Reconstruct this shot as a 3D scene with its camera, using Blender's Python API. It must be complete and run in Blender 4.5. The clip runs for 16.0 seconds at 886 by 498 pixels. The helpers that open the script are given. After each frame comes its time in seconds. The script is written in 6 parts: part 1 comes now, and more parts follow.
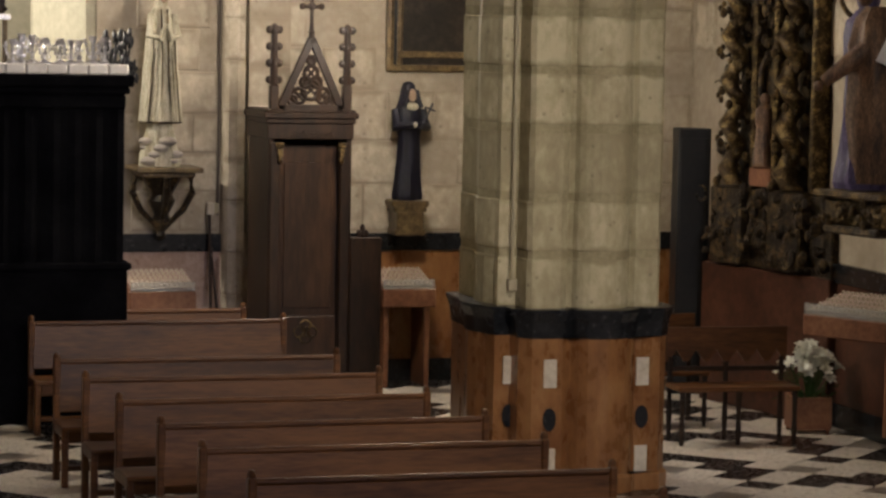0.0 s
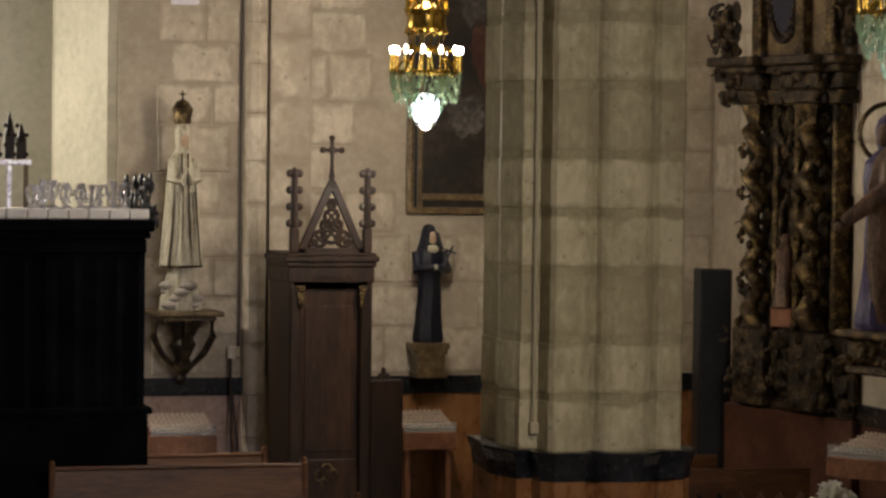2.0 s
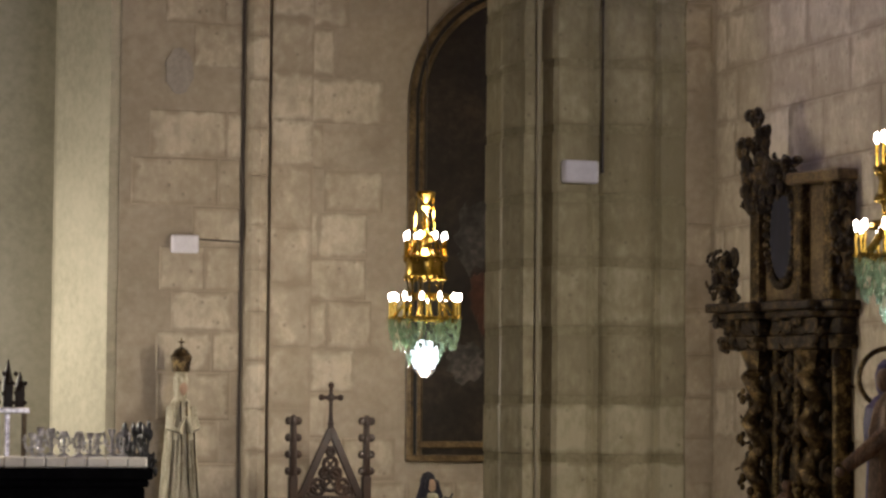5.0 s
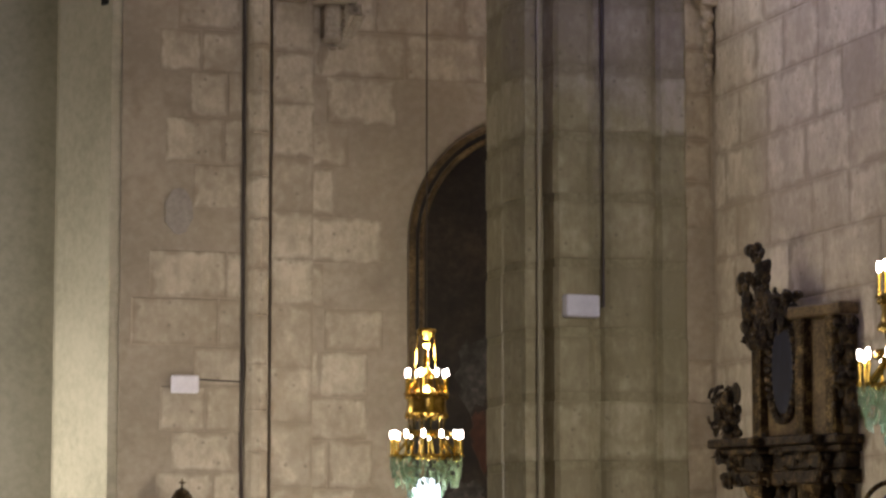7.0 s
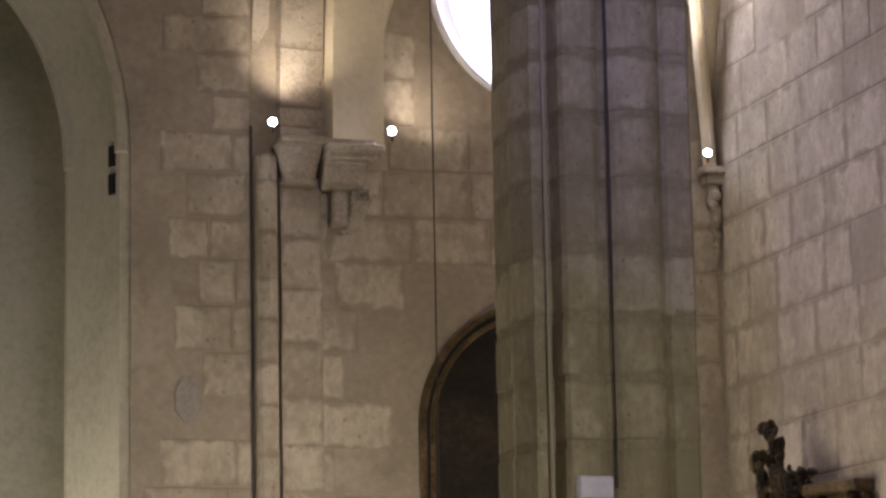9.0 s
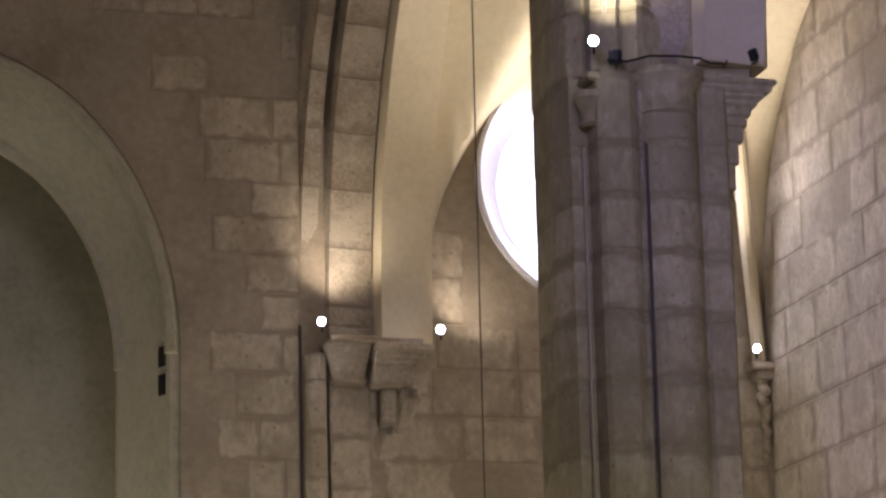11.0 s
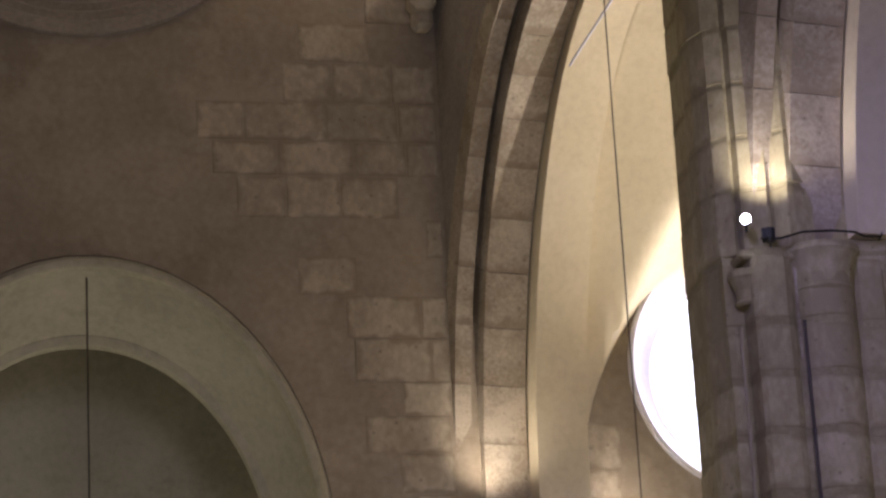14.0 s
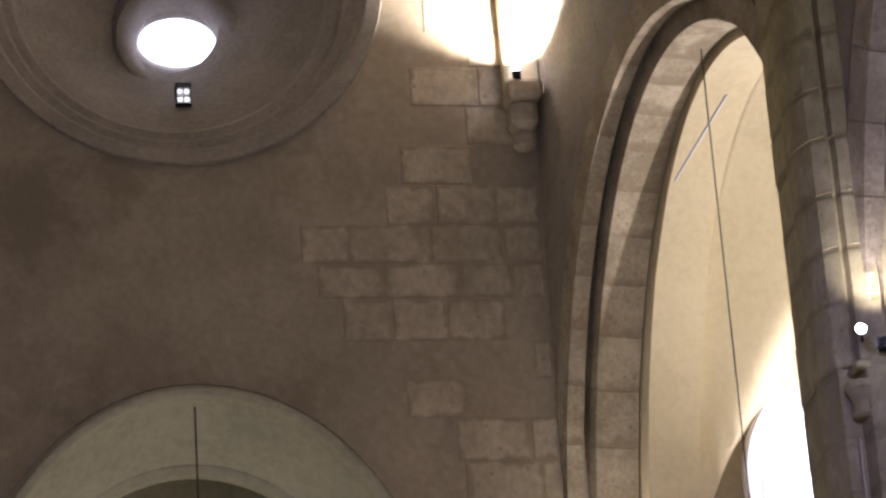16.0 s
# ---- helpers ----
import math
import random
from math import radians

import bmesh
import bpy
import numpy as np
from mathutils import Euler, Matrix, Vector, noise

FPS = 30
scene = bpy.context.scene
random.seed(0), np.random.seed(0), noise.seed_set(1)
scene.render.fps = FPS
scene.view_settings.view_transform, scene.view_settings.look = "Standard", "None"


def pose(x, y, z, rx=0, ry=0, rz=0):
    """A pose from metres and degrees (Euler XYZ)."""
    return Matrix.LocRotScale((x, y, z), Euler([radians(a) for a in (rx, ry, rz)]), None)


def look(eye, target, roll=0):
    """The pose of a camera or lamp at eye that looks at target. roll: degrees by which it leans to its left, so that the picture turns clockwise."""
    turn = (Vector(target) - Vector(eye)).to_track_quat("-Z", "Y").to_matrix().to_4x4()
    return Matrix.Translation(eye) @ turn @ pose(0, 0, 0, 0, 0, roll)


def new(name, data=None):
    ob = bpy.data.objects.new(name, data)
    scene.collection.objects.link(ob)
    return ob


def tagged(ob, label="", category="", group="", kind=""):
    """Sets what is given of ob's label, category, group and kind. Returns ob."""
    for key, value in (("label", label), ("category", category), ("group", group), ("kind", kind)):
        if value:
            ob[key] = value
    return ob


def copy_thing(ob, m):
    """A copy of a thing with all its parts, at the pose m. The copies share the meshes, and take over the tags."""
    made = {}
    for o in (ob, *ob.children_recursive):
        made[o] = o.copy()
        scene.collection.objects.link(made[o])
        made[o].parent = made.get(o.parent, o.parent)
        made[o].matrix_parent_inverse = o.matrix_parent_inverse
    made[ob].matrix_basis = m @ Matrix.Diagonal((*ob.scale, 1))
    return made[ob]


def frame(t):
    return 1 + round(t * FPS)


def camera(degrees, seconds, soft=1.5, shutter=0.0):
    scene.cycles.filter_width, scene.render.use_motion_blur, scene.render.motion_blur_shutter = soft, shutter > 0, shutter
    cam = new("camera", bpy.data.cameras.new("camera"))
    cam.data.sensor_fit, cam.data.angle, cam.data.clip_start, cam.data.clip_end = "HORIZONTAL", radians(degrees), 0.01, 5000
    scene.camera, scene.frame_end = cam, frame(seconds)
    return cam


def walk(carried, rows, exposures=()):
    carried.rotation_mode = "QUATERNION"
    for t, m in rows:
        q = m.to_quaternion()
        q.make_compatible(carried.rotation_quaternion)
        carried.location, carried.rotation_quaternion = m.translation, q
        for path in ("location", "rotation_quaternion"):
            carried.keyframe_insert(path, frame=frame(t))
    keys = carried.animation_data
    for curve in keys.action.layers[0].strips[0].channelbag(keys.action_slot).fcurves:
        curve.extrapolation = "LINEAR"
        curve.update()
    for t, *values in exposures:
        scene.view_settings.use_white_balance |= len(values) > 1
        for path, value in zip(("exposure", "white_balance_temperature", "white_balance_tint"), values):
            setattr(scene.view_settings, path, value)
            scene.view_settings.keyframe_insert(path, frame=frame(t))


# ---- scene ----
# ---------------------------------------------------------------- camera
cam = camera(17.764, 16.0, soft=2.7)
# seconds, eye, heading (left of +y), elevation, lean
ROWS = [
    (0.0, 0.033, -0.119, 3.493, -16.802, -4.704, 1.073),
    (0.5, 0.029, -0.111, 3.498, -16.686, -3.998, 0.984),
    (1.0, 0.032, -0.113, 3.498, -16.556, -3.287, 0.956),
    (1.5, 0.037, -0.106, 3.509, -16.429, -2.638, 0.836),
    (2.0, 0.043, -0.097, 3.521, -16.329, -1.897, 0.725),
    (2.5, 0.049, -0.093, 3.526, -16.296, -0.982, 0.761),
    (3.0, 0.052, -0.084, 3.529, -16.279, -0.114, 0.768),
    (3.5, 0.057, -0.081, 3.529, -16.224, 0.781, 0.723),
    (4.0, 0.056, -0.079, 3.526, -16.245, 1.578, 0.721),
    (6.5, 0.033, -0.048, 3.407, -16.359, 5.472, 0.177),
    (7.0, 0.035, -0.026, 3.403, -16.337, 6.144, 0.017),
    (7.5, 0.034, 0.009, 3.389, -16.350, 6.948, -0.279),
    (8.0, 0.036, 0.041, 3.385, -16.343, 7.826, -0.465),
    (8.5, 0.045, 0.051, 3.397, -16.292, 8.839, -0.877),
    (9.0, 0.055, 0.055, 3.406, -16.182, 9.868, -1.069),
    (11.5, 0.104, -0.040, 3.465, -14.725, 14.556, -1.654),
    (12.0, 0.094, -0.001, 3.464, -14.334, 15.300, -2.172),
    (12.5, 0.081, 0.066, 3.438, -13.876, 16.108, -2.352),
    (13.0, 0.054, 0.127, 3.400, -13.429, 16.814, -2.709),
    (13.5, 0.035, 0.177, 3.375, -12.890, 17.498, -2.829),
    (14.0, 0.017, 0.236, 3.367, -12.416, 18.116, -3.119),
    (14.5, 0.004, 0.283, 3.371, -11.916, 18.780, -3.408),
    (15.0, -0.014, 0.335, 3.375, -11.517, 19.437, -3.657),
    (15.5, -0.030, 0.392, 3.383, -11.025, 20.153, -3.931),
    (16.0, -0.037, 0.440, 3.379, -10.496, 20.796, -4.022),
]


def row_pose(x, y, z, az, el, lean):
    a, b = radians(az), radians(el)
    way = Vector((-math.sin(a) * math.cos(b), math.cos(a) * math.cos(b), math.sin(b)))
    return look((x, y, z), Vector((x, y, z)) + way * 10, lean)


EXPOSURES = [(0.0, 0.68, 6050, 22), (1.5, 0.3, 6050, 22), (3.0, 0.02, 6050, 22), (4.5, 0.05, 6050, 22), (7.5, 0.18, 5850, 22), (12.5, 0.0, 6000, 22), (16.0, 0.35, 5750, 22)]
walk(cam, [(r[0], row_pose(*r[1:])) for r in ROWS], EXPOSURES)

# ---------------------------------------------------------------- light
world = bpy.data.worlds.new("sky")
scene.world = world
world.use_nodes = True
wn = world.node_tree.nodes
sky = wn.new("ShaderNodeTexSky")
sky.sky_type, sky.sun_disc, sky.sun_elevation, sky.sun_rotation = "NISHITA", False, radians(35), radians(120)
wn["Background"].inputs["Strength"].default_value = 0.1
world.node_tree.links.new(sky.outputs[0], wn["Background"].inputs["Color"])


def lamp(name, kind, at, watts, colour, to=None, size=0.2, cone=60, blend=0.6, size_y=None, spread=180):
    d = bpy.data.lights.new(name, kind)
    d.energy, d.color = watts, colour
    if kind == "AREA":
        d.size, d.spread = size, radians(spread)
        if size_y:
            d.shape, d.size_y = "RECTANGLE", size_y
    else:
        d.shadow_soft_size = size
    if kind == "SPOT":
        d.spot_size, d.spot_blend = radians(cone), blend
    ob = new(name, d)
    ob.matrix_world = look(at, to) if to else Matrix.Translation(at)
    return ob


# unseen cool fill added at the nave's near end, whose wall has no window
lamp("rear_fill_light", "AREA", (4.0, -5.6, 9.0), 172, (0.97, 0.92, 0.98), (4.5, 16, 5.5), 5.0, size_y=7.0, spread=90)
# added violet daylight beam across the nave; its window is unseen and not built
lamp("side_beam_light", "AREA", (-4.2, -2.0, 13.0), 22, (0.52, 0.47, 1.0), (10.4, 22.3, 8.6), 1.0, size_y=1.6, spread=17)
# added warm fill on pews and lower wall, with no fixture of its own
lamp("nave_fill_light", "AREA", (6.2, 10.5, 5.5), 27, (1.0, 0.91, 0.63), (5.4, 23.5, 0.9), 1.5, spread=70)
lamp("chapel_window_light", "AREA", (8.74, 25.7, 10.77), 40, (0.86, 0.87, 1.0), (8.3, 20.0, 7.0), 2.0)


# ---------------------------------------------------------------- materials
def material(name, colour, rough=0.6, metal=0.0, spec=0.5):
    m = bpy.data.materials.new(name)
    m.use_nodes = True
    b = m.node_tree.nodes["Principled BSDF"]
    b.inputs["Base Color"].default_value = (*colour, 1)
    b.inputs["Roughness"].default_value, b.inputs["Metallic"].default_value = rough, metal
    b.inputs["Specular IOR Level"].default_value = spec
    return m


def textured(name, colours, scales=(3.0, 40.0), rough=(0.5, 0.8), metal=0.0, bump=0.15, step=0.01, stretch=(1, 1, 1), per_object=0.0, spec=0.4, stain=None, pits=0.0, joint=None, span=(0.6, 0.42)):
    """Two scales of noise between three colours, with bump; pieces differ a little by Object Info."""
    m = material(name, colours[1], rough[1], metal, spec)
    nt = m.node_tree
    n, l, b = nt.nodes, nt.links, nt.nodes["Principled BSDF"]
    tc, mp = n.new("ShaderNodeTexCoord"), n.new("ShaderNodeMapping")
    geo = n.new("ShaderNodeNewGeometry")
    l.new(geo.outputs["Position"], mp.inputs["Vector"])
    mp.inputs["Scale"].default_value = stretch
    info = n.new("ShaderNodeObjectInfo")
    big, fine = n.new("ShaderNodeTexNoise"), n.new("ShaderNodeTexNoise")
    for node, s, detail in ((big, scales[0], 5), (fine, scales[1], 6)):
        node.inputs["Scale"].default_value, node.inputs["Detail"].default_value = s, detail
        node.inputs["Roughness"].default_value = 0.65
        l.new(mp.outputs["Vector"], node.inputs["Vector"])
    mix = n.new("ShaderNodeMath")
    mix.operation = "MULTIPLY_ADD"
    mix.inputs[1].default_value = 0.45
    l.new(fine.outputs["Fac"], mix.inputs[0])
    half = n.new("ShaderNodeMath")
    half.operation = "MULTIPLY"
    half.inputs[1].default_value = 0.55
    l.new(big.outputs["Fac"], half.inputs[0])
    l.new(half.outputs[0], mix.inputs[2])
    add = n.new("ShaderNodeMath")
    add.operation = "MULTIPLY_ADD"
    add.inputs[1].default_value = per_object
    l.new(info.outputs["Random"], add.inputs[0])
    l.new(mix.outputs[0], add.inputs[2])
    off = n.new("ShaderNodeMath")
    off.operation = "SUBTRACT"
    off.inputs[1].default_value = per_object * 0.5
    l.new(add.outputs[0], off.inputs[0])
    ramp = n.new("ShaderNodeValToRGB")
    e = ramp.color_ramp.elements
    e[0].position, e[0].color = 0.39, (*colours[0], 1)
    e[1].position, e[1].color = 0.61, (*colours[2], 1)
    mid = e.new(0.5)
    mid.color = (*colours[1], 1)
    l.new(off.outputs[0], ramp.inputs["Fac"])
    out = ramp.outputs["Color"]
    if stain:
        st = n.new("ShaderNodeTexNoise")
        st.inputs["Scale"].default_value, st.inputs["Detail"].default_value = 0.9, 7
        st.inputs["Roughness"].default_value = 0.7
        l.new(geo.outputs["Position"], st.inputs["Vector"])
        sr = n.new("ShaderNodeValToRGB")
        sr.color_ramp.elements[0].position, sr.color_ramp.elements[1].position = 0.52, 0.62
        l.new(st.outputs["Fac"], sr.inputs["Fac"])
        mx = n.new("ShaderNodeMixRGB")
        mx.inputs["Color2"].default_value = (*stain, 1)
        sm = n.new("ShaderNodeMath")
        sm.operation = "MULTIPLY"
        sm.inputs[1].default_value = 0.55
        l.new(sr.outputs["Color"], sm.inputs[0])
        l.new(sm.outputs[0], mx.inputs["Fac"])
        l.new(out, mx.inputs["Color1"])
        out = mx.outputs["Color"]
    # small holes darkened in the colour too, on the same cells as their bump
    if pits:
        pv = n.new("ShaderNodeTexVoronoi")
        pv.inputs["Scale"].default_value = pits
        l.new(geo.outputs["Position"], pv.inputs["Vector"])
        pm = n.new("ShaderNodeMapRange")
        pm.inputs["From Min"].default_value, pm.inputs["From Max"].default_value = 0.06, 0.16
        pm.inputs["To Min"].default_value, pm.inputs["To Max"].default_value = 0.55, 0.0
        l.new(pv.outputs["Distance"], pm.inputs["Value"])
        pk = n.new("ShaderNodeMixRGB")
        pk.inputs["Color2"].default_value = (*[c * 0.5 for c in colours[0]], 1)
        l.new(pm.outputs[0], pk.inputs["Fac"])
        l.new(out, pk.inputs["Color1"])
        out = pk.outputs["Color"]
    if joint:
        # mortar smeared over the ragged rims of each block
        sep = n.new("ShaderNodeSeparateXYZ")
        l.new(tc.outputs["Generated"], sep.inputs[0])
        rim = None
        for axis, size in (("X", span[0]), ("Z", span[1])):
            if not size:
                continue
            fold = n.new("ShaderNodeMath")
            fold.operation = "PINGPONG"
            fold.inputs[1].default_value = 0.5
            l.new(sep.outputs[axis], fold.inputs[0])
            far = n.new("ShaderNodeMath")
            far.operation = "MULTIPLY"
            far.inputs[1].default_value = size
            l.new(fold.outputs[0], far.inputs[0])
            if rim:
                low = n.new("ShaderNodeMath")
                low.operation = "MINIMUM"
                l.new(rim, low.inputs[0])
                l.new(far.outputs[0], low.inputs[1])
                rim = low.outputs[0]
            else:
                rim = far.outputs[0]
        rag = n.new("ShaderNodeTexNoise")
        rag.inputs["Scale"].default_value, rag.inputs["Detail"].default_value = 5.5, 6
        l.new(geo.outputs["Position"], rag.inputs["Vector"])
        sway = n.new("ShaderNodeMath")
        sway.operation = "MULTIPLY_ADD"
        sway.inputs[1].default_value = 0.20
        l.new(rag.outputs["Fac"], sway.inputs[0])
        l.new(rim, sway.inputs[2])
        edge = n.new("ShaderNodeMapRange")
        edge.interpolation_type = "SMOOTHSTEP"
        edge.inputs["From Min"].default_value, edge.inputs["From Max"].default_value = 0.095, 0.155
        edge.inputs["To Min"].default_value, edge.inputs["To Max"].default_value = 0.85, 0.0
        l.new(sway.outputs[0], edge.inputs["Value"])
        jm = n.new("ShaderNodeMixRGB")
        jm.inputs["Color2"].default_value = (*joint, 1)
        l.new(edge.outputs[0], jm.inputs["Fac"])
        l.new(out, jm.inputs["Color1"])
        out = jm.outputs["Color"]
    l.new(out, b.inputs["Base Color"])
    rr = n.new("ShaderNodeMapRange")
    rr.inputs["To Min"].default_value, rr.inputs["To Max"].default_value = rough
    l.new(fine.outputs["Fac"], rr.inputs["Value"])
    l.new(rr.outputs[0], b.inputs["Roughness"])
    bp = n.new("ShaderNodeBump")
    bp.inputs["Strength"].default_value, bp.inputs["Distance"].default_value = bump, step
    height = mix.outputs[0]
    if pits:
        vo = n.new("ShaderNodeTexVoronoi")
        vo.inputs["Scale"].default_value = pits
        l.new(geo.outputs["Position"], vo.inputs["Vector"])
        pr = n.new("ShaderNodeMapRange")
        pr.inputs["From Max"].default_value = 0.25
        l.new(vo.outputs["Distance"], pr.inputs["Value"])
        pa = n.new("ShaderNodeMath")
        pa.operation = "ADD"
        l.new(pr.outputs[0], pa.inputs[0])
        l.new(mix.outputs[0], pa.inputs[1])
        height = pa.outputs[0]
    l.new(height, bp.inputs["Height"])
    l.new(bp.outputs["Normal"], b.inputs["Normal"])
    return m


def glowing(name, colour, strength):
    m = material(name, (0.8, 0.8, 0.8), 0.4)
    b = m.node_tree.nodes["Principled BSDF"]
    b.inputs["Emission Color"].default_value, b.inputs["Emission Strength"].default_value = (*colour, 1), strength
    return m


STONE = textured("limestone_block", ((0.35, 0.295, 0.22), (0.435, 0.375, 0.285), (0.55, 0.485, 0.38)), (1.9, 14), (0.75, 0.95), bump=0.45, step=0.014, per_object=0.09, stain=(0.29, 0.24, 0.175), stretch=(1, 1, 0.7), joint=(0.29, 0.24, 0.175), pits=7)
STONE_WALL = textured("lime_mortar_wall", ((0.31, 0.26, 0.195), (0.36, 0.305, 0.232), (0.42, 0.36, 0.278)), (1.1, 12), (0.8, 0.95), bump=0.3, step=0.01, stain=(0.22, 0.18, 0.13))
PIER = textured("pier_limestone", ((0.31, 0.265, 0.155), (0.40, 0.35, 0.21), (0.51, 0.455, 0.29)), (1.8, 14), (0.7, 0.9), bump=0.45, step=0.012, per_object=0.16, stain=(0.25, 0.215, 0.11), pits=9, stretch=(1.2, 1.2, 0.6), joint=(0.28, 0.24, 0.135), span=(0, 0.42))
ARCH = textured("dressed_voussoir", ((0.30, 0.25, 0.18), (0.42, 0.36, 0.28), (0.54, 0.48, 0.38)), (2.5, 28), (0.75, 0.92), bump=0.35, step=0.012, per_object=0.09, stain=(0.26, 0.21, 0.15), joint=(0.27, 0.22, 0.16), span=(0, 0.42), pits=8)
MORTAR = textured("dark_lime_joint", ((0.24, 0.21, 0.115), (0.30, 0.262, 0.15), (0.37, 0.33, 0.195)), (5, 30), (0.85, 0.95), bump=0.5, step=0.01)
BLACK_CLOTH = textured("black_cloth", ((0.002, 0.002, 0.0025), (0.004, 0.004, 0.005), (0.007, 0.007, 0.008)), (3, 30), (0.85, 0.98), bump=0.06, step=0.002, spec=0.02)
PLASTER = textured("cream_plaster", ((0.60, 0.52, 0.36), (0.66, 0.58, 0.41), (0.70, 0.62, 0.45)), (0.8, 14), (0.75, 0.9), bump=0.06, step=0.004)
GREENISH = textured("greenish_plaster", ((0.36, 0.335, 0.25), (0.44, 0.41, 0.31), (0.50, 0.465, 0.36)), (0.7, 12), (0.75, 0.9), bump=0.06, step=0.004)
CLOTH = textured("white_altar_cloth", ((0.74, 0.71, 0.66), (0.82, 0.79, 0.74), (0.86, 0.84, 0.80)), (4, 40), (0.7, 0.9), bump=0.1, step=0.003)
GREY_STONE = textured("grey_render", ((0.25, 0.225, 0.20), (0.32, 0.285, 0.25), (0.39, 0.35, 0.31)), (1.2, 20), (0.8, 0.95), bump=0.2, step=0.01)
PEW_WOOD = textured("varnished_pew_wood", ((0.048, 0.018, 0.0048), (0.088, 0.035, 0.0095), (0.15, 0.062, 0.018)), (2.0, 18), (0.28, 0.5), bump=0.08, step=0.003, stretch=(0.35, 3, 3), per_object=0.12)
DARK_WOOD = textured("dark_walnut", ((0.008, 0.0034, 0.0014), (0.016, 0.0072, 0.0029), (0.032, 0.015, 0.006)), (3.0, 14), (0.4, 0.6), bump=0.1, step=0.003, stretch=(2, 2, 0.4), spec=0.3)
PANEL_WOOD = textured("walnut_panel", ((0.011, 0.0045, 0.0018), (0.024, 0.010, 0.0038), (0.048, 0.021, 0.008)), (2.5, 12), (0.3, 0.5), bump=0.08, step=0.003, stretch=(2, 2, 0.35), spec=0.35)
BLACK = textured("black_lacquer", ((0.004, 0.004, 0.005), (0.008, 0.008, 0.009), (0.014, 0.013, 0.013)), (3, 30), (0.3, 0.6), bump=0.06, step=0.002)
BLACK_MARBLE = textured("black_marble", ((0.008, 0.009, 0.010), (0.013, 0.014, 0.016), (0.022, 0.022, 0.024)), (3, 20), (0.15, 0.35), bump=0.02, step=0.002)
RED_MARBLE = textured("red_marble", ((0.17, 0.070, 0.024), (0.25, 0.115, 0.040), (0.33, 0.165, 0.066)), (2.2, 9), (0.18, 0.4), bump=0.02, step=0.002, stretch=(1, 1, 0.5), per_object=0.1)
DARK_MARBLE = textured("brown_red_marble", ((0.035, 0.014, 0.009), (0.062, 0.025, 0.015), (0.10, 0.042, 0.025)), (2.2, 14), (0.25, 0.45), bump=0.02, step=0.002)
PINK_MARBLE = textured("pale_pink_marble", ((0.30, 0.20, 0.16), (0.38, 0.27, 0.22), (0.46, 0.34, 0.28)), (2.2, 24), (0.2, 0.4), bump=0.02, step=0.002)
WHITE_MARBLE = textured("white_marble", ((0.46, 0.40, 0.30), (0.56, 0.50, 0.39), (0.64, 0.58, 0.47)), (3, 25), (0.2, 0.4), bump=0.02, step=0.002)
TILE_WHITE = textured("white_floor_tile", ((0.55, 0.50, 0.42), (0.66, 0.60, 0.51), (0.74, 0.69, 0.59)), (2, 25), (0.18, 0.4), bump=0.03, step=0.002, per_object=0.1)
TILE_GREY = textured("grey_floor_tile", ((0.13, 0.11, 0.09), (0.18, 0.155, 0.125), (0.24, 0.21, 0.17)), (2, 25), (0.2, 0.4), bump=0.03, step=0.002, per_object=0.1)
TILE_DARK = textured("black_floor_tile", ((0.015, 0.013, 0.012), (0.028, 0.024, 0.022), (0.05, 0.045, 0.04)), (2, 25), (0.18, 0.35), bump=0.03, step=0.002, per_object=0.1)
GILT = textured("worn_gilding", ((0.016, 0.009, 0.004), (0.045, 0.028, 0.011), (0.27, 0.19, 0.08)), (9, 55), (0.25, 0.55), metal=0.65, bump=0.6, step=0.02)
GILT_DARK = textured("dark_gilded_carving", ((0.008, 0.005, 0.003), (0.018, 0.011, 0.0055), (0.15, 0.10, 0.042)), (10, 45), (0.3, 0.6), metal=0.4, bump=0.8, step=0.03)
BRASS = textured("polished_brass", ((0.26, 0.16, 0.025), (0.42, 0.28, 0.05), (0.6, 0.42, 0.10)), (10, 60), (0.15, 0.3), metal=1.0, bump=0.05, step=0.002)
SILVER = textured("tarnished_silver", ((0.25, 0.24, 0.27), (0.62, 0.61, 0.66), (0.88, 0.88, 0.92)), (20, 80), (0.2, 0.4), metal=0.9, bump=0.3, step=0.005)
STATUE_WHITE = textured("painted_ivory_robe", ((0.22, 0.19, 0.12), (0.44, 0.40, 0.29), (0.60, 0.56, 0.43)), (6, 40), (0.4, 0.6), bump=0.15, step=0.006, stretch=(3, 3, 0.5))
STATUE_NAVY = textured("painted_black_habit", ((0.003, 0.003, 0.006), (0.006, 0.006, 0.014), (0.014, 0.014, 0.030)), (6, 40), (0.35, 0.6), bump=0.15, step=0.006, stretch=(3, 3, 0.5))
STATUE_BROWN = textured("painted_brown_cloak", ((0.03, 0.016, 0.011), (0.09, 0.048, 0.028), (0.20, 0.115, 0.065)), (5, 40), (0.4, 0.6), bump=0.15, step=0.006, stretch=(3, 3, 0.6))
STATUE_VIOLET = textured("painted_violet_robe", ((0.025, 0.018, 0.05), (0.05, 0.035, 0.10), (0.09, 0.07, 0.16)), (5, 40), (0.4, 0.6), bump=0.1, step=0.005, stretch=(3, 3, 0.6))
CANVAS = textured("darkened_oil_canvas", ((0.010, 0.008, 0.007), (0.022, 0.017, 0.013), (0.05, 0.036, 0.026)), (1.6, 12), (0.3, 0.45), bump=0.04, step=0.002)
